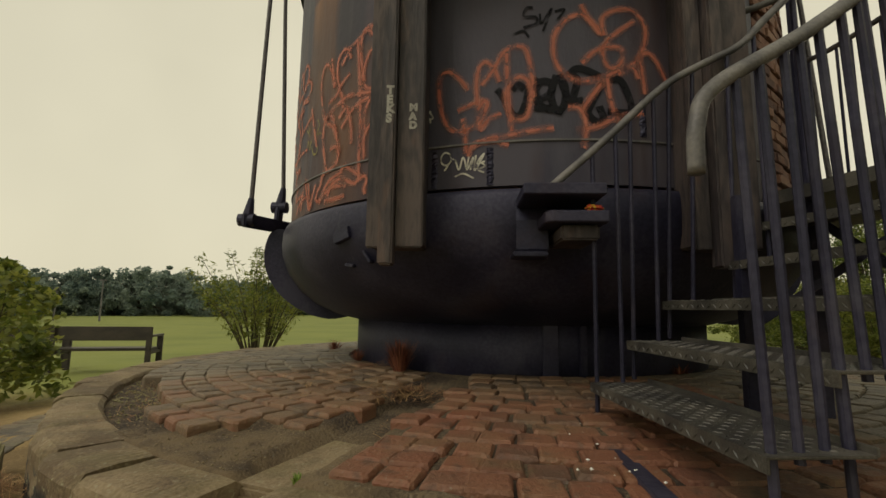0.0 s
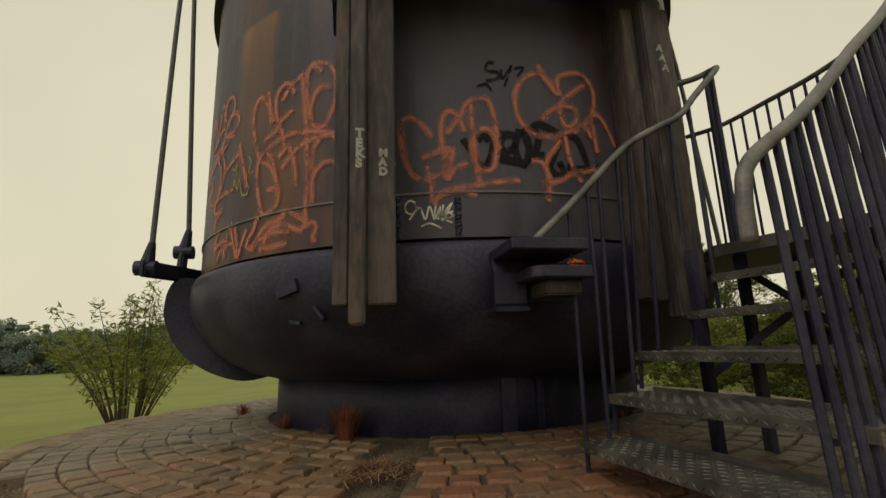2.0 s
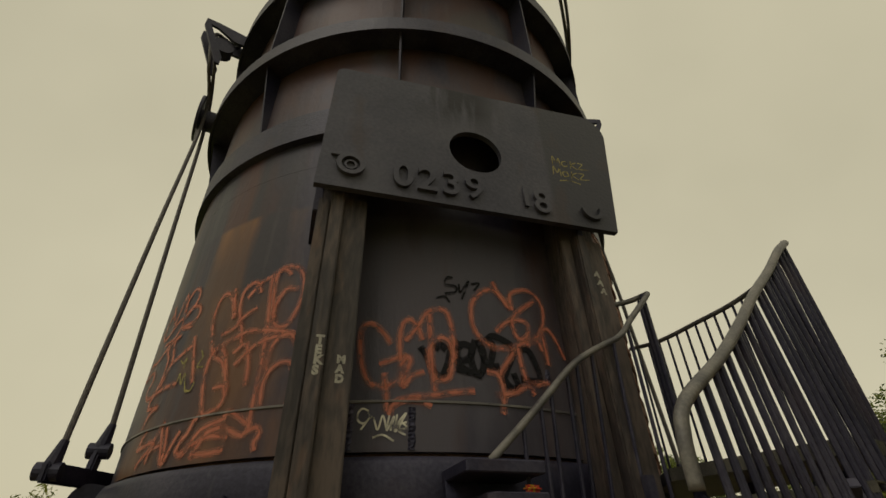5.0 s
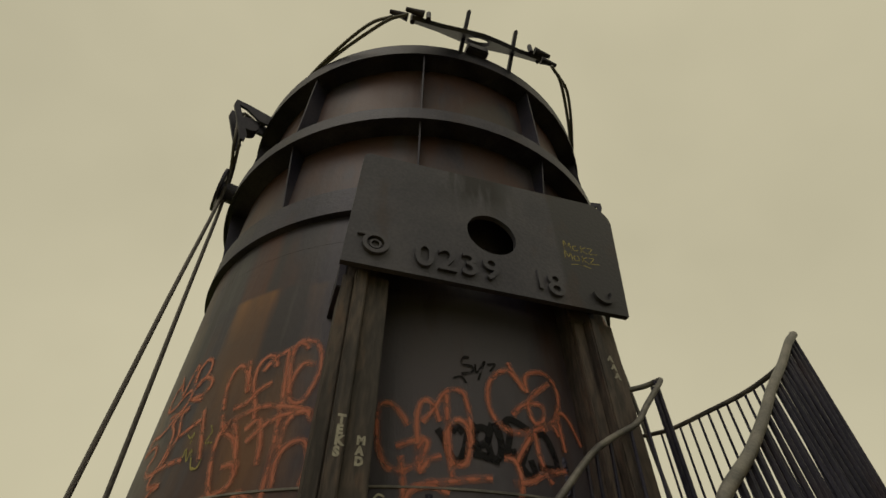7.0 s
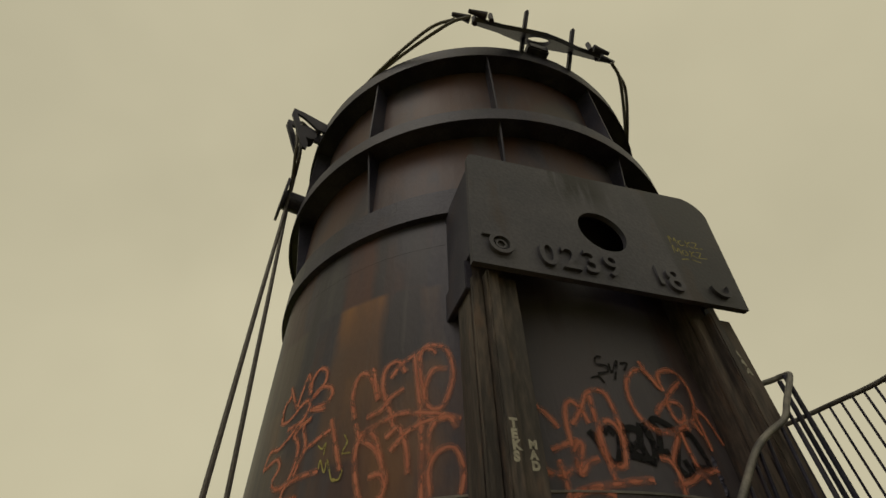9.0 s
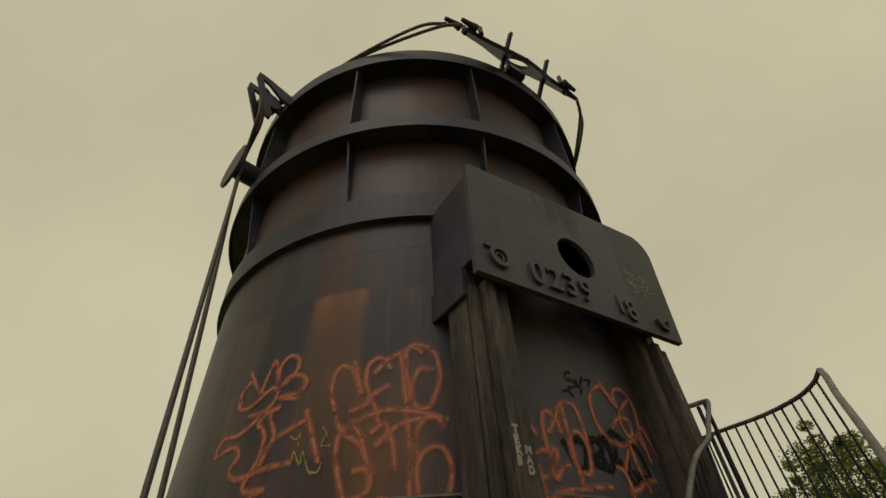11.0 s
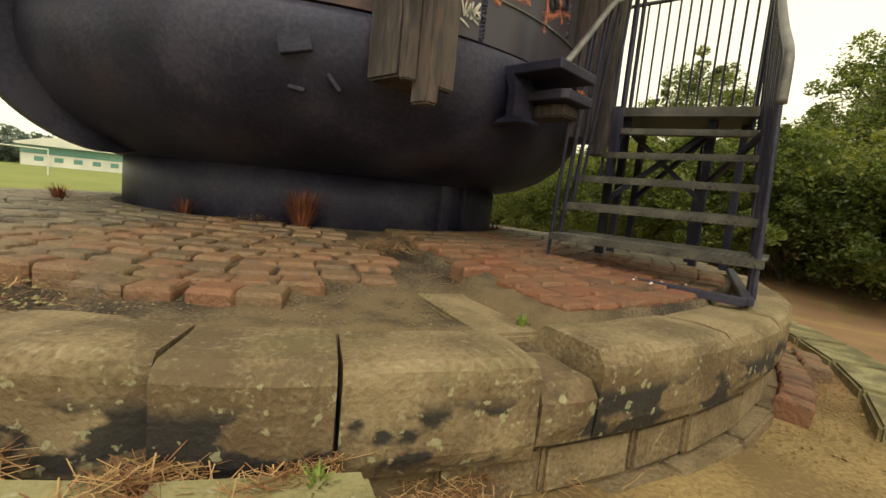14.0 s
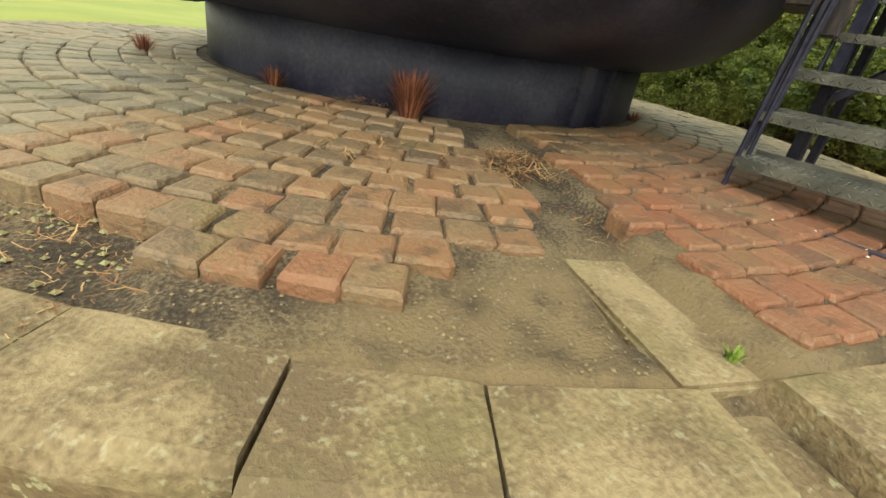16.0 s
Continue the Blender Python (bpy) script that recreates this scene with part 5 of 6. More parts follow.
mat_of_straw("dry stems caught in the gully", -0.24, 2.35, -0.03, 160, 0.12, 0.38, 20, 0.08, 0.02)
tuft("dead_weed", "rust-brown dead weeds at the vessel's foot", -0.85, 4.05, 0.08, 60, 0.12, 0.09, DOCK, 4)
tuft("dead_weed", "rust-brown dead weeds at the vessel's foot", 1.55, 3.45, 0.08, 60, 0.10, 0.10, DOCK, 5)
tuft("dead_weed", "rust-brown dead weeds at the vessel's foot", -1.35, 5.1, 0.06, 70, 0.14, 0.12, DOCK, 6)
mat_of_straw("matted dead brown stems along the coping's foot", -1.62, 1.76, -0.24, 330, 0.15, 0.08, 7, 0.15, 0.04)
mat_of_straw("matted dead brown stems along the coping's foot", -1.38, 1.62, -0.24, 260, 0.18, 0.05, 8, 0.10, 0.04)
mat_of_straw("matted dead brown stems along the coping's foot", -1.92, 1.99, -0.235, 420, 0.20, 0.12, 9, 0.17, 0.06)
mat_of_straw("matted dead brown stems along the coping's foot", -1.05, 1.48, -0.345, 260, 0.2, 0.12, 10, 0.09, 0.03)
mat_of_straw("scattered dry stems on the trodden soil", -0.75, 1.25, -0.40, 160, 0.45, 0.3, 15, 0.09, 0.012)
mat_of_straw("brown grit and dead leaves behind the coping", -1.72, 2.80, -0.04, 320, 0.20, 0.55, 16, 0.05, 0.02)
mat_of_straw("brown grit and dead leaves behind the coping", -2.05, 3.4, -0.03, 260, 0.2, 0.5, 17, 0.05, 0.02)
tuft("green_weed", "small bright green weed by the slab", -1.32, 1.585, -0.25, 60, 0.055, 0.05, GREENWEED, 11)
tuft("green_weed", "tiny green weed between red setts", 0.02, 1.86, -0.01, 30, 0.03, 0.03, GREENWEED, 12)
tuft("green_weed", "small green weed at the gully's edge", -0.50, 1.70, -0.06, 30, 0.05, 0.03, GREENWEED, 13)


def pebbles(label, spots, seed, mat, size):
    """Loose grit: many small irregular stones in one mesh."""
    g = np.random.default_rng(seed)
    verts, faces = [], []
    for x, y, z in spots:
        s = size * g.uniform(0.4, 1.4)
        i = len(verts)
        for q in ((1, 0, 0), (0, 1, 0), (-1, 0, 0), (0, -1, 0), (0, 0, 0.6), (0, 0, -0.6)):
            verts.append((x + q[0] * s * g.uniform(0.6, 1.2), y + q[1] * s * g.uniform(0.6, 1.2), z + q[2] * s))
        faces += [(i, i + 1, i + 4), (i + 1, i + 2, i + 4), (i + 2, i + 3, i + 4), (i + 3, i, i + 4), (i + 1, i, i + 5), (i + 2, i + 1, i + 5), (i + 3, i + 2, i + 5), (i, i + 3, i + 5)]
    tagged(raw("gravel", verts, faces, mat), label, "gravel", kind="stuff")


g = np.random.default_rng(90)
spots = []
for k in range(900):
    p = at_az(g.uniform(3.88, 4.07), g.uniform(6, 55))
    spots.append((p.x, p.y, ground_height(p.x, p.y) + 0.015))
for k in range(500):
    p = at_az(g.uniform(3.75, 4.3), g.uniform(-26, 8))
    spots.append((p.x, p.y, ground_height(p.x, p.y) + 0.012))
pebbles("loose grey-brown grit on the trodden soil", spots, 91, GROUND, 0.009)
spots = []
for k in range(420):
    p = at_az(g.uniform(3.06, 3.36), g.uniform(-80, -42))
    spots.append((p.x, p.y, soil_height(math.hypot(p.x - CX, p.y - CY), -60, 1, p.y) + 0.008))
pebbles("pale grit and chippings behind the coping", spots, 92, SLAB, 0.010)
spots = []
for k in range(520):
    a, q = g.uniform(-43, -19), g.uniform(2.9, 3.42)
    p = at_az(q, a)
    spots.append((p.x, p.y, soil_height(q, a, from_edge(p.x, p.y), p.y) + 0.004))
pebbles("tan grit scattered over the bare soil", spots, 94, STONE, 0.005)
spots = []
for k in range(22):
    p = (g.uniform(0.45, 0.75), g.uniform(1.5, 2.6))
    spots.append((p[0], p[1], 0.045))
pebbles("small white scraps and chippings by the stair foot", spots, 93, WHITE, 0.007)

# ---- setts ----
PAVING = tagged(new("pavement"), "rings of worn red and buff setts round the vessel", "paving", kind="structure")


def sett_mesh(w, d, h, seed):
    g = random.Random(seed)
    ring = [(-1, -0.86), (-0.87, -1), (0.87, -1), (1, -0.86), (1, 0.86), (0.87, 1), (-0.87, 1), (-1, 0.86)]
    wob = [(g.uniform(-0.006, 0.006), g.uniform(-0.006, 0.006)) for _ in ring]
    v = []
    for z, k in ((-h, 0.0), (-0.014, 0.0), (-0.003, 0.005), (0.001, 0.013)):
        for (sx, sy), (ox, oy) in zip(ring, wob):
            v.append((sx * (w / 2 - k) + ox, sy * (d / 2 - k) + oy, z + (g.uniform(-0.0025, 0.0025) if k else 0)))
    f = [(8 * i + a, 8 * i + (a + 1) % 8, 8 * i + 8 + (a + 1) % 8, 8 * i + 8 + a) for i in range(3) for a in range(8)]
    f.append(tuple(range(24, 32)))
    return v, f


rng = random.Random(77)
shapes = []
for k in range(16):
    v, f = sett_mesh(rng.uniform(0.138, 0.149), rng.uniform(0.134, 0.141), 0.11, k)
    me = bpy.data.meshes.new("sett")
    me.from_pydata(v, [], f)
    me.update()
    me.materials.append(SETT)
    shapes.append((me, v, f))
stray_v, stray_f = [], []
singles = 0
for row in range(13):
    for left in (True, False):
        r = (3.255 if left else 3.40) - 0.142 * (row + 0.5)
        if r < 1.66:
            continue
        n = round(2 * math.pi * r / 0.150)
        shift = rng.random()
        for k in range(n):
            az = -180 + (k + shift) * 360 / n + rng.uniform(-0.25, 0.25)
            p = at_az(r, az)
            d = from_edge(p.x, p.y)
            front = p.y < CY
            if left != (d > 0 if front else az < 0):
                continue
            if front and p.y < 3.5 and (0 < d < 0.27 or -0.07 < d <= 0):
                continue
            if left and front and p.y < 3.5:
                if row == 0 and not -43.6 < az < -33.2:
                    continue
                if (row == 1 and az > -29.4) or (row == 2 and az > -24.8):
                    continue
            raised = 0.018 if not left and p.y < 3.6 else 0.0
            z = paved_height(r) + raised + rng.uniform(-0.004, 0.004) - (0.010 if rng.random() < 0.06 else 0)
            m = Matrix.Translation((p.x, p.y, z)) @ Matrix.Rotation(radians(az + rng.uniform(-2.5, 2.5)), 4, "Z") @ Matrix.Rotation(rng.uniform(-0.02, 0.02), 4, "X") @ Matrix.Rotation(rng.uniform(-0.02, 0.02), 4, "Y")
            me, v, f = shapes[rng.randrange(16)]
            if -58 < az < 22 and singles < 330:
                ob = new("sett", me)
                ob.parent = PAVING
                ob.matrix_basis = m
                singles += 1
            else:
                i = len(stray_v)
                stray_v += [m @ Vector(q) for q in v]
                stray_f += [tuple(i + q for q in face) for face in f]
for k in range(34):
    az = 3 + k * 1.12
    for row in range(2 if 10 < k < 16 else 1):
        r = 3.80 + 0.14 * row
        me, v, f = shapes[k % 16]
        ob = new("sett", me)
        ob.parent = PAVING
        ob.matrix_basis = Matrix.Translation(at_az(r, az, -0.415 + rng.uniform(-0.01, 0.01))) @ Matrix.Rotation(radians(az + rng.uniform(-4, 4)), 4, "Z") @ Matrix.Rotation(0.12, 4, "X") @ Matrix.Diagonal((0.44, 1.05, 1, 1))
for row in range(5):
    for k in range(22):
        az = -100 + k * 2.3 + row
        i = len(stray_v)
        me, v, f = shapes[(k * 3 + row) % 16]
        p = at_az(4.0 + 0.145 * row, az)
        m = Matrix.Translation((p.x, p.y, ground_height(p.x, p.y) + 0.02)) @ Matrix.Rotation(radians(az), 4, "Z")
        stray_v += [m @ Vector(q) for q in v]
        stray_f += [tuple(i + q for q in face) for face in f]
tagged(raw("setts_beyond", stray_v, stray_f, SETT_FAR, PAVING), kind="stuff")


# ---- graffiti ----
def ribbon(points, width, mat, parent, name="spray_stroke"):
    """A flat brushstroke along points, each with the surface's normal."""
    verts, faces, n = [], [], len(points)
    for k, (p, nor) in enumerate(points):
        d = (points[min(k + 1, n - 1)][0] - points[max(k - 1, 0)][0]).normalized()
        s = nor.cross(d).normalized() * width / 2
        verts += [p - s, p, p + s]
    for k in range(n - 1):
        for i in range(2):
            faces.append((3 * k + i, 3 * k + i + 1, 3 * k + i + 4, 3 * k + i + 3))
    ob = raw(name, verts, faces, mat, parent)
    uv = ob.data.uv_layers.new(name="UVMap")
    for loop in ob.data.loops:
        uv.data[loop.index].uv = (0.0, 1.0 if loop.vertex_index % 3 == 1 else 0.0)
    return ob


LIFT = [0.0]


def spray(turns, width=0.056, mat=None):
    """A sprayed line on the barrel, through (degrees round, height) places."""
    LIFT[0] = (LIFT[0] + 0.00013) % 0.004
    pts = []
    for v in smooth_path([(a, z, 0) for a, z in turns], 8):
        a = math.degrees(math.asin(max(-0.99, min(0.99, (2.2745 * math.sin(radians(v.x)) - 0.09) / 2.2745))))
        pts.append((at_az(2.2745 + LIFT[0], a, v.y), at_az(1, a) - at_az(0, a)))
    ribbon(pts, width, mat or ORANGE_PAINT, BARREL_PART)


spray([(-60.7, 2.19), (-60.8, 2.31), (-59.2, 2.37)])
spray([(-59.2, 2.37), (-60.8, 2.31), (-60.7, 2.19), (-58.2, 2.17), (-55.3, 2.24), (-53.7, 2.25), (-53.1, 2.2), (-54.6, 2.11), (-58.2, 2.1)])
spray([(-59.9, 2.45), (-58.0, 2.32), (-56.8, 2.24), (-55.9, 2.36), (-54.8, 2.47), (-53.5, 2.3)])
spray([(-53.3, 2.28), (-53.6, 2.4), (-52.0, 2.47), (-50.2, 2.43), (-50.0, 2.35), (-51.4, 2.28), (-52.7, 2.26), (-50.8, 2.31), (-48.6, 2.28), (-48.0, 2.22), (-49.4, 2.17), (-52.6, 2.17), (-49.0, 2.13)])
spray([(-63.7, 1.89), (-62.5, 2.0), (-59.6, 1.99), (-56.7, 2.05), (-55.4, 2.1)])
spray([(-63.7, 1.89), (-59.8, 1.92), (-58.3, 1.85), (-59.6, 1.78), (-58.6, 1.72), (-56.1, 1.71), (-54.4, 1.79), (-54.0, 1.92), (-54.9, 1.99), (-55.9, 2.02)])
spray([(-55.9, 2.02), (-54.4, 2.08), (-52.0, 2.1), (-53.6, 2.07), (-52.3, 1.92), (-53.1, 1.83), (-54.0, 1.75)])
spray([(-52.4, 1.89), (-50.0, 1.93), (-47.2, 1.97)])
spray([(-48.5, 1.73), (-52.2, 1.73), (-55.2, 1.71), (-56.1, 1.66), (-55.6, 1.62), (-52.4, 1.61), (-54.1, 1.59), (-55.2, 1.54), (-55.4, 1.49)])
spray([(-42.6, 1.99), (-43.5, 2.14), (-43.0, 2.26), (-41.9, 2.3), (-40.5, 2.26), (-39.5, 2.19), (-38.7, 2.08)])
spray([(-40.1, 2.32), (-38.7, 2.08)])
spray([(-34.2, 2.23), (-35.2, 2.31), (-36.5, 2.32), (-37.8, 2.27), (-38.0, 2.16), (-37.3, 2.07), (-36.2, 1.96), (-35.9, 1.89)])
spray([(-40.5, 1.98), (-38.0, 2.01), (-36.8, 2.07), (-34.3, 2.12)])
spray([(-36.7, 2.21), (-35.1, 2.29), (-32.9, 2.34), (-30.6, 2.38), (-29.1, 2.33)])
spray([(-32.7, 2.33), (-32.1, 2.12), (-31.6, 1.93), (-31.4, 1.68), (-31.4, 1.44), (-31.2, 1.36)])
spray([(-30.8, 2.01), (-31.7, 2.2), (-31.7, 2.35), (-30.3, 2.4), (-28.0, 2.37), (-26.8, 2.28), (-26.6, 2.14), (-28.1, 1.98), (-29.8, 1.96), (-31.1, 2.03), (-30.8, 2.13), (-29.5, 2.22), (-27.4, 2.21)])
spray([(-41.7, 1.87), (-39.3, 1.91), (-35.1, 1.96), (-31.9, 1.95), (-28.6, 1.92), (-25.6, 1.88)])
spray([(-42.4, 1.96), (-41.2, 1.86), (-38.6, 1.78), (-37.1, 1.67), (-36.6, 1.61), (-37.1, 1.52), (-39.0, 1.48), (-40.3, 1.5), (-41.6, 1.68), (-41.7, 1.82), (-40.3, 1.89), (-38.6, 1.84), (-37.5, 1.71)])
spray([(-39.3, 1.63), (-37.4, 1.63), (-36.6, 1.57)])
spray([(-37.0, 1.83), (-35.1, 1.88), (-34.3, 1.83), (-33.6, 1.73), (-33.3, 1.61)])
spray([(-36.2, 1.75), (-33.7, 1.84), (-30.9, 1.89), (-26.9, 1.9)])
spray([(-30.2, 1.65), (-30.4, 1.79), (-29.3, 1.88), (-27.4, 1.9), (-26.2, 1.83)])
spray([(-30.2, 1.48), (-30.4, 1.62), (-29.3, 1.7), (-27.4, 1.73), (-26.2, 1.69), (-25.6, 1.59), (-26.1, 1.48)])
spray([(-54.6, 1.35), (-53.8, 1.43), (-53.1, 1.47)])
spray([(-54.3, 1.36), (-50.8, 1.38), (-49.6, 1.36), (-52.2, 1.3), (-53.3, 1.25)])
spray([(-49.8, 1.39), (-48.9, 1.46), (-48.1, 1.49)])
spray([(-50.5, 1.26), (-50.0, 1.33), (-47.8, 1.35)])
spray([(-48.6, 1.47), (-47.3, 1.34), (-46.3, 1.24)])
spray([(-47.1, 1.45), (-46.3, 1.34), (-45.9, 1.24), (-44.6, 1.35), (-43.7, 1.41)])
spray([(-43.6, 1.29), (-43.0, 1.35), (-41.9, 1.39), (-41.3, 1.46), (-40.6, 1.46)])
spray([(-43.7, 1.3), (-42.1, 1.27), (-41.1, 1.33), (-39.2, 1.4), (-35.3, 1.44)])
spray([(-42.5, 1.28), (-40.4, 1.32), (-37.5, 1.35), (-34.4, 1.33)])
spray([(-40.3, 1.24), (-39.3, 1.31), (-38.4, 1.37), (-35.7, 1.39), (-33.4, 1.35), (-31.9, 1.33)])
spray([(-40.4, 1.27), (-37.7, 1.26), (-34.7, 1.27)])
spray([(-32.0, 1.34), (-30.3, 1.37), (-29.5, 1.34), (-30.0, 1.29), (-29.7, 1.25)])
spray([(-36.0, 1.45), (-34.8, 1.47), (-33.1, 1.43), (-31.1, 1.38)])
spray([(-47.3, 2.04), (-45.8, 1.87), (-44.3, 1.7)])
spray([(-49.3, 1.89), (-48.3, 1.86), (-47.7, 1.89), (-47.8, 1.82)], 0.014, YELLOW_PAINT)
spray([(-48.5, 1.74), (-48.3, 1.79), (-47.2, 1.71), (-46.9, 1.78), (-45.6, 1.66), (-44.6, 1.65)], 0.014, YELLOW_PAINT)
spray([(-44.2, 1.91), (-43.5, 1.86), (-44.2, 1.8), (-42.7, 1.79)], 0.014, YELLOW_PAINT)
spray([(-45.4, 1.66), (-44.3, 1.65), (-43.8, 1.7)], 0.014, YELLOW_PAINT)
spray([(-12.1, 1.8), (-13.3, 1.87), (-15.0, 1.93), (-16.4, 1.91), (-16.6, 1.82), (-16.1, 1.68), (-14.9, 1.58), (-13.3, 1.55), (-11.3, 1.58), (-10.5, 1.63)])
spray([(-13.7, 1.68), (-11.7, 1.71), (-9.7, 1.73)])
spray([(-10.7, 1.7), (-10.9, 1.82), (-10.6, 1.92), (-9.6, 1.96), (-8.4, 1.92), (-7.5, 1.83)])
spray([(-10.1, 1.54), (-10.7, 1.65), (-9.8, 1.72), (-9.3, 1.7), (-10.1, 1.61), (-10.5, 1.55)])
spray([(-10.1, 1.56), (-8.9, 1.61), (-7.3, 1.64)])
spray([(-10.1, 1.82), (-8.4, 1.91), (-7.1, 2.0), (-5.9, 2.03), (-4.2, 2.03), (-3.4, 1.97), (-2.9, 1.82), (-3.2, 1.69), (-3.8, 1.61), (-5.3, 1.6), (-6.3, 1.65), (-6.6, 1.75), (-6.0, 1.82), (-4.7, 1.85), (-3.5, 1.82), (-2.8, 1.72)])
spray([(-6.5, 2.0), (-6.4, 1.82), (-6.1, 1.65), (-5.8, 1.53)])
spray([(-11.7, 1.45), (-9.7, 1.49), (-5.8, 1.51), (-2.5, 1.53), (-0.0, 1.54)])
spray([(-12.9, 1.63), (-12.5, 1.51), (-12.3, 1.42)])
spray([(-12.1, 1.4), (-11.3, 1.46), (-8.6, 1.48), (-6.2, 1.45)])
spray([(4.2, 2.28), (5.0, 2.21), (6.4, 2.14), (7.2, 2.09)])
spray([(6.8, 2.1), (4.5, 2.21), (2.2, 2.19), (0.5, 2.11), (0.1, 2.0), (0.9, 1.89), (3.0, 1.82), (5.8, 1.82), (9.3, 1.88), (12.1, 1.95), (13.6, 2.08), (13.4, 2.19), (11.3, 2.26), (8.6, 2.24), (7.2, 2.19), (7.4, 2.09)])
spray([(4.1, 1.92), (5.6, 1.98), (7.6, 2.02), (9.6, 2.02), (10.3, 1.98), (9.4, 1.91), (7.9, 1.9), (7.1, 1.99), (7.7, 2.05), (9.9, 2.13), (12.2, 2.19)])
spray([(7.7, 1.83), (8.0, 1.72), (8.7, 1.62), (9.8, 1.55)])
spray([(7.2, 1.82), (5.1, 1.71), (4.0, 1.64)])
spray([(2.0, 1.66), (3.6, 1.65), (4.4, 1.58), (4.4, 1.5), (4.1, 1.42)])
spray([(3.0, 1.52), (6.2, 1.55), (8.7, 1.6), (12.9, 1.64)])
spray([(13.2, 1.75), (12.9, 1.9), (12.7, 1.97), (14.0, 2.0), (15.5, 1.94), (17.0, 1.81)])
spray([(9.3, 1.86), (11.4, 1.9), (12.4, 1.84)])
spray([(-2.7, 2.27), (-3.6, 2.27), (-4.0, 2.22), (-2.3, 2.21), (-2.3, 2.17), (-4.1, 2.15)], 0.015, BLACK_PAINT)
spray([(-1.7, 2.23), (-1.5, 2.17), (-0.0, 2.26), (-1.3, 2.12)], 0.015, BLACK_PAINT)
spray([(-5.8, 2.11), (-4.1, 2.13), (-3.3, 2.09)], 0.015, BLACK_PAINT)
spray([(0.4, 2.24), (1.8, 2.25), (0.8, 2.19)], 0.015, BLACK_PAINT)
spray([(-7.9, 1.788), (-7.0, 1.737), (-5.9, 1.639), (-4.8, 1.616), (-3.9, 1.684), (-3.2, 1.794), (-2.6, 1.826), (-2.1, 1.778)], 0.046, BLACK_PAINT)
spray([(-5.8, 1.774), (-5.0, 1.805), (-4.0, 1.775)], 0.046, BLACK_PAINT)
spray([(-2.9, 1.705), (-1.1, 1.722), (-0.1, 1.768), (-0.5, 1.809), (-1.7, 1.814), (-2.4, 1.765), (-1.9, 1.68), (-0.4, 1.645)], 0.046, BLACK_PAINT)
spray([(0.5, 1.852), (-0.3, 1.735), (0.4, 1.641), (1.5, 1.673), (1.7, 1.776), (0.9, 1.855)], 0.046, BLACK_PAINT)
spray([(0.9, 1.855), (1.8, 1.733), (2.6, 1.693), (4.2, 1.699)], 0.046, BLACK_PAINT)
spray([(2.6, 1.693), (3.4, 1.82), (2.5, 1.847)], 0.046, BLACK_PAINT)
spray([(2.1, 1.847), (3.3, 1.887), (4.8, 1.877), (6.7, 1.842)], 0.046, BLACK_PAINT)
spray([(4.8, 1.64), (6.0, 1.734), (7.1, 1.802), (9.3, 1.832), (10.6, 1.751), (11.1, 1.649), (10.0, 1.633), (7.6, 1.636)], 0.046, BLACK_PAINT)
spray([(4.0, 1.666), (5.5, 1.588), (7.0, 1.582), (6.4, 1.667)], 0.046, BLACK_PAINT)
spray([(-2.7, 1.665), (-0.3, 1.651), (1.3, 1.63)], 0.046, BLACK_PAINT)
spray([(-14.7, 1.421), (-15.5, 1.434), (-16.1, 1.41), (-16.0, 1.372), (-15.2, 1.358), (-14.6, 1.386), (-14.8, 1.421)], 0.012, WHITE_PAINT)
spray([(-15.6, 1.326), (-14.2, 1.391), (-13.4, 1.325), (-12.8, 1.396), (-12.2, 1.324)], 0.012, WHITE_PAINT)
spray([(-11.9, 1.403), (-12.2, 1.321), (-11.3, 1.391), (-11.7, 1.319)], 0.012, WHITE_PAINT)
spray([(-10.9, 1.403), (-11.1, 1.314), (-9.7, 1.41), (-10.8, 1.353), (-9.6, 1.363)], 0.012, WHITE_PAINT)
spray([(-10.4, 1.322), (-9.6, 1.336), (-10.3, 1.358), (-10.6, 1.319), (-9.7, 1.297)], 0.012, WHITE_PAINT)
spray([(-14.0, 1.286), (-12.7, 1.299), (-11.2, 1.268)], 0.012, WHITE_PAINT)
spray([(-18.4, 1.755), (-18.3, 1.732), (-18.6, 1.731), (-18.4, 1.755)], 0.012, WHITE_PAINT)
spray([(-18.4, 1.723), (-18.9, 1.669), (-17.5, 1.656), (-18.4, 1.715)], 0.012, WHITE_PAINT)
spray([(-18.5, 1.659), (-18.6, 1.628)], 0.012, WHITE_PAINT)
spray([(-18.0, 1.656), (-17.9, 1.627)], 0.012, WHITE_PAINT)
spray([(-19.1, 1.702), (-17.8, 1.697)], 0.012, WHITE_PAINT)


def chalk(text, size, m, mat=None):
    ob = lettering("painted_letter", text, size, 0.0006, m, mat or WHITE_FLAT, VESSEL)
    return ob


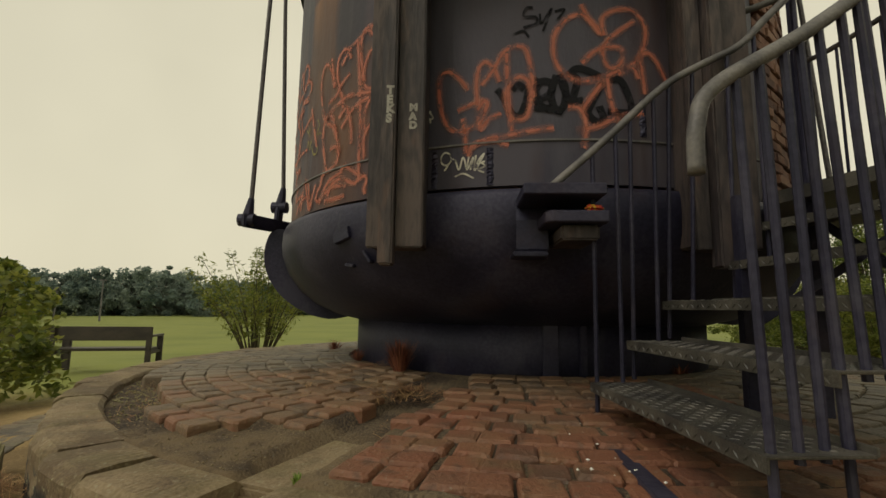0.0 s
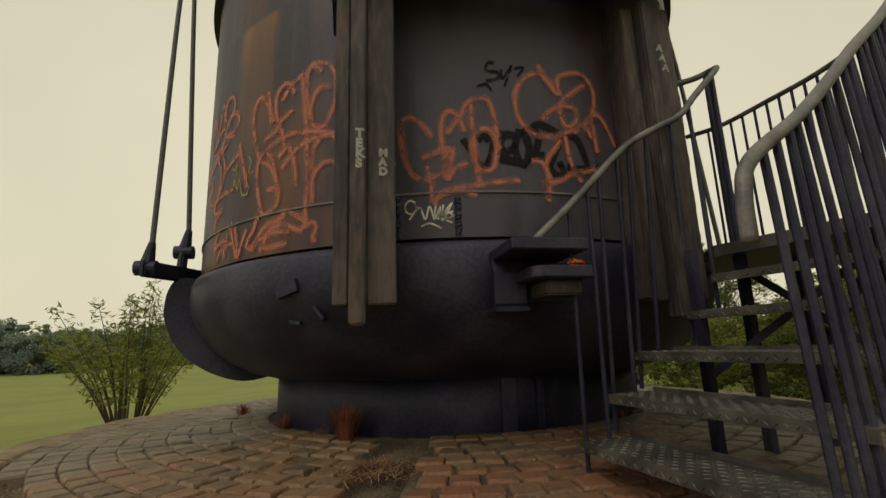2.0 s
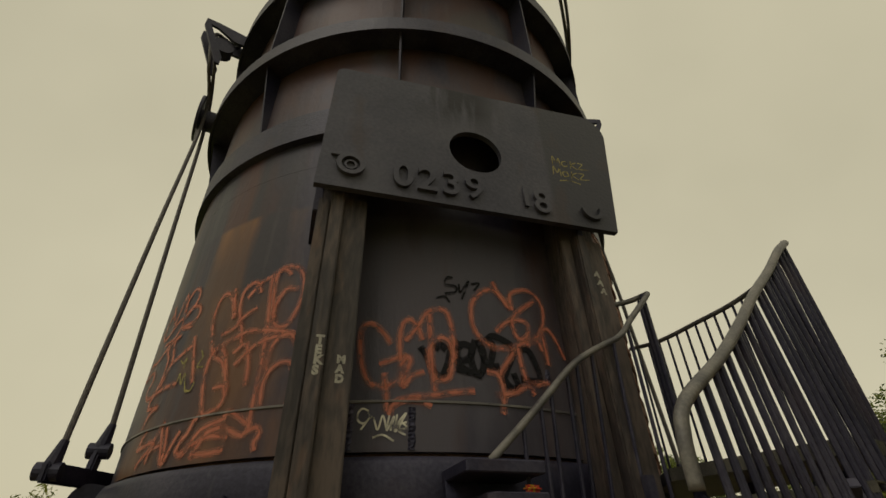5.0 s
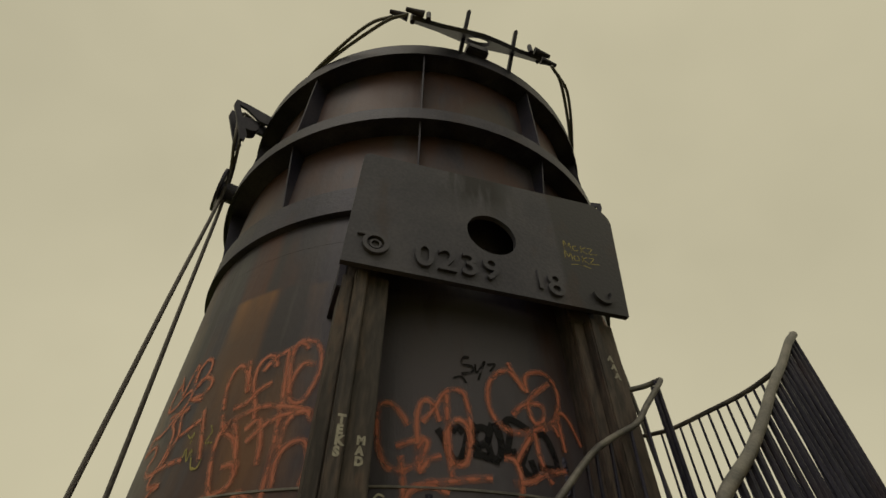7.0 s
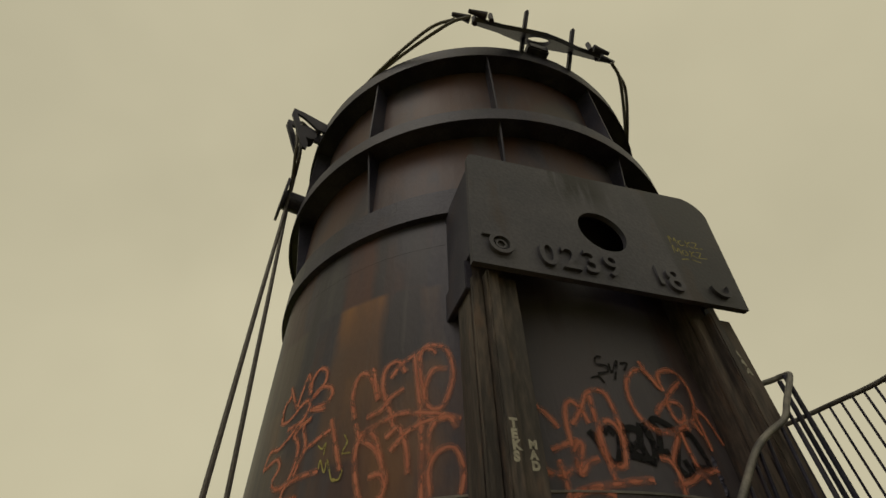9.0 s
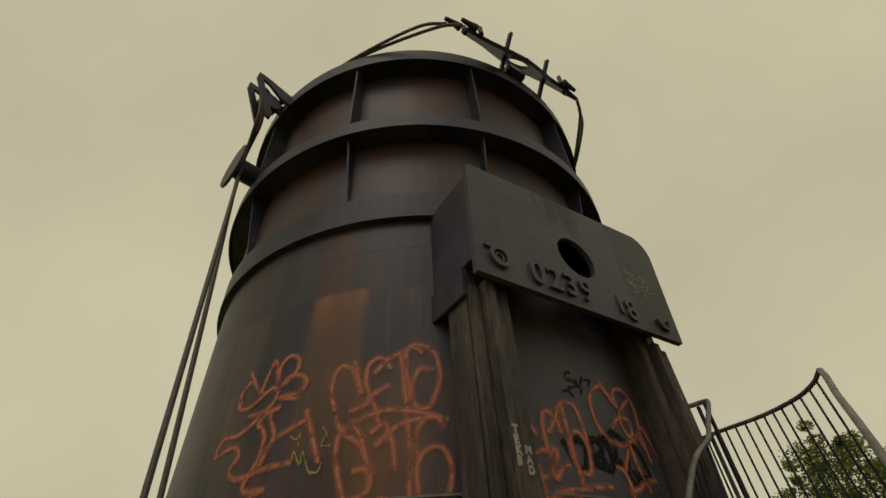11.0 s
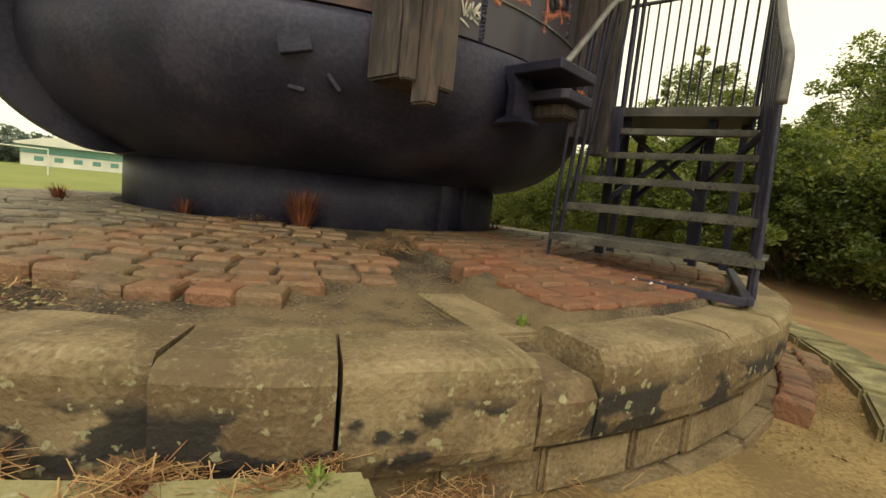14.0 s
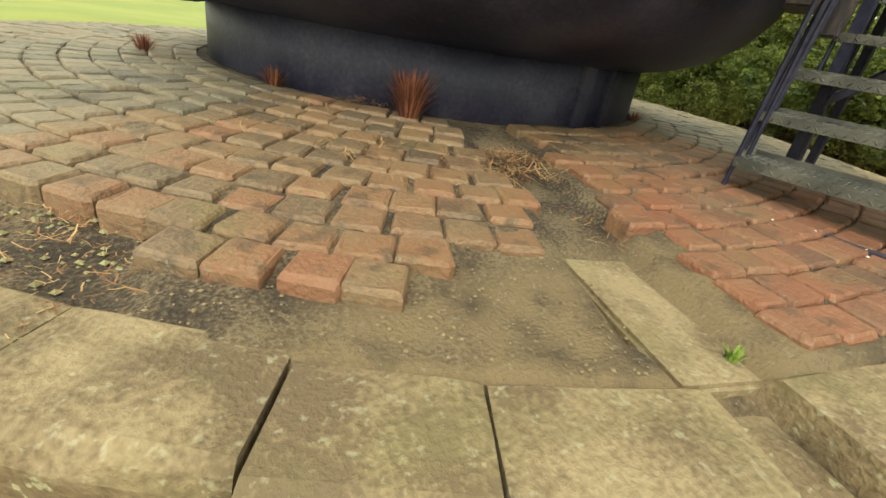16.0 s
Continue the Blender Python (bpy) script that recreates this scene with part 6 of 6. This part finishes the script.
WHITE_FLAT = material("white_paint_marker", [(0.24, 0.23, 0.21), (0.36, 0.35, 0.31)], scale=30, rough=0.6, bump=0.0)
upright_face = Matrix(((1, 0, 0, 0), (0, 0, -1, 2.4435), (0, 1, 0, 0), (0, 0, 0, 1)))
for k, ch in enumerate("TEKS"):
    chalk(ch, 0.062, Matrix.Translation((-0.287, 0, 1.655 - 0.052 * k)) @ upright_face)
flange_face = Matrix(((1, 0, 0, 0), (0, 0, -1, 2.4985), (0, 1, 0, 0), (0, 0, 0, 1)))
for k, ch in enumerate("MAD"):
    chalk(ch, 0.055, Matrix.Translation((-0.172, 0, 1.585 - 0.05 * k)) @ flange_face)
for k in range(3):
    chalk("A", 0.06, Matrix.Translation((1.50 + 0.012 * k, 0, 2.36 - 0.065 * k)) @ flange_face @ Matrix.Rotation(radians(-12), 4, "Z"))


def plate_mark(xz, width=0.011):
    ribbon([(Vector((v.x, PLATE_Y - 0.0015, v.y)), Vector((0, -1, 0))) for v in smooth_path([(x, z, 0) for x, z in xz], 6)], width, YELLOW_PAINT, NUMBER_PLATE)


for row, (x0, z0) in enumerate(((1.26, 3.24), (1.25, 3.13))):
    plate_mark([(x0, z0), (x0 + 0.01, z0 + 0.09), (x0 + 0.035, z0 + 0.03), (x0 + 0.06, z0 + 0.08), (x0 + 0.065, z0)])
    plate_mark([(x0 + 0.12, z0 + 0.06), (x0 + 0.085, z0 + 0.045), (x0 + 0.09, z0 + 0.005), (x0 + 0.13, z0 + 0.02), (x0 + 0.12, z0 + 0.06)])
    plate_mark([(x0 + 0.155, z0), (x0 + 0.165, z0 + 0.075)])
    plate_mark([(x0 + 0.21, z0 + 0.07), (x0 + 0.165, z0 + 0.035), (x0 + 0.215, z0)])
    plate_mark([(x0 + 0.225, z0 + 0.07), (x0 + 0.27, z0 + 0.068), (x0 + 0.23, z0 + 0.01), (x0 + 0.31, z0 + 0.02)])
plate_mark([(1.29, 3.08), (1.38, 3.10), (1.47, 3.085)])
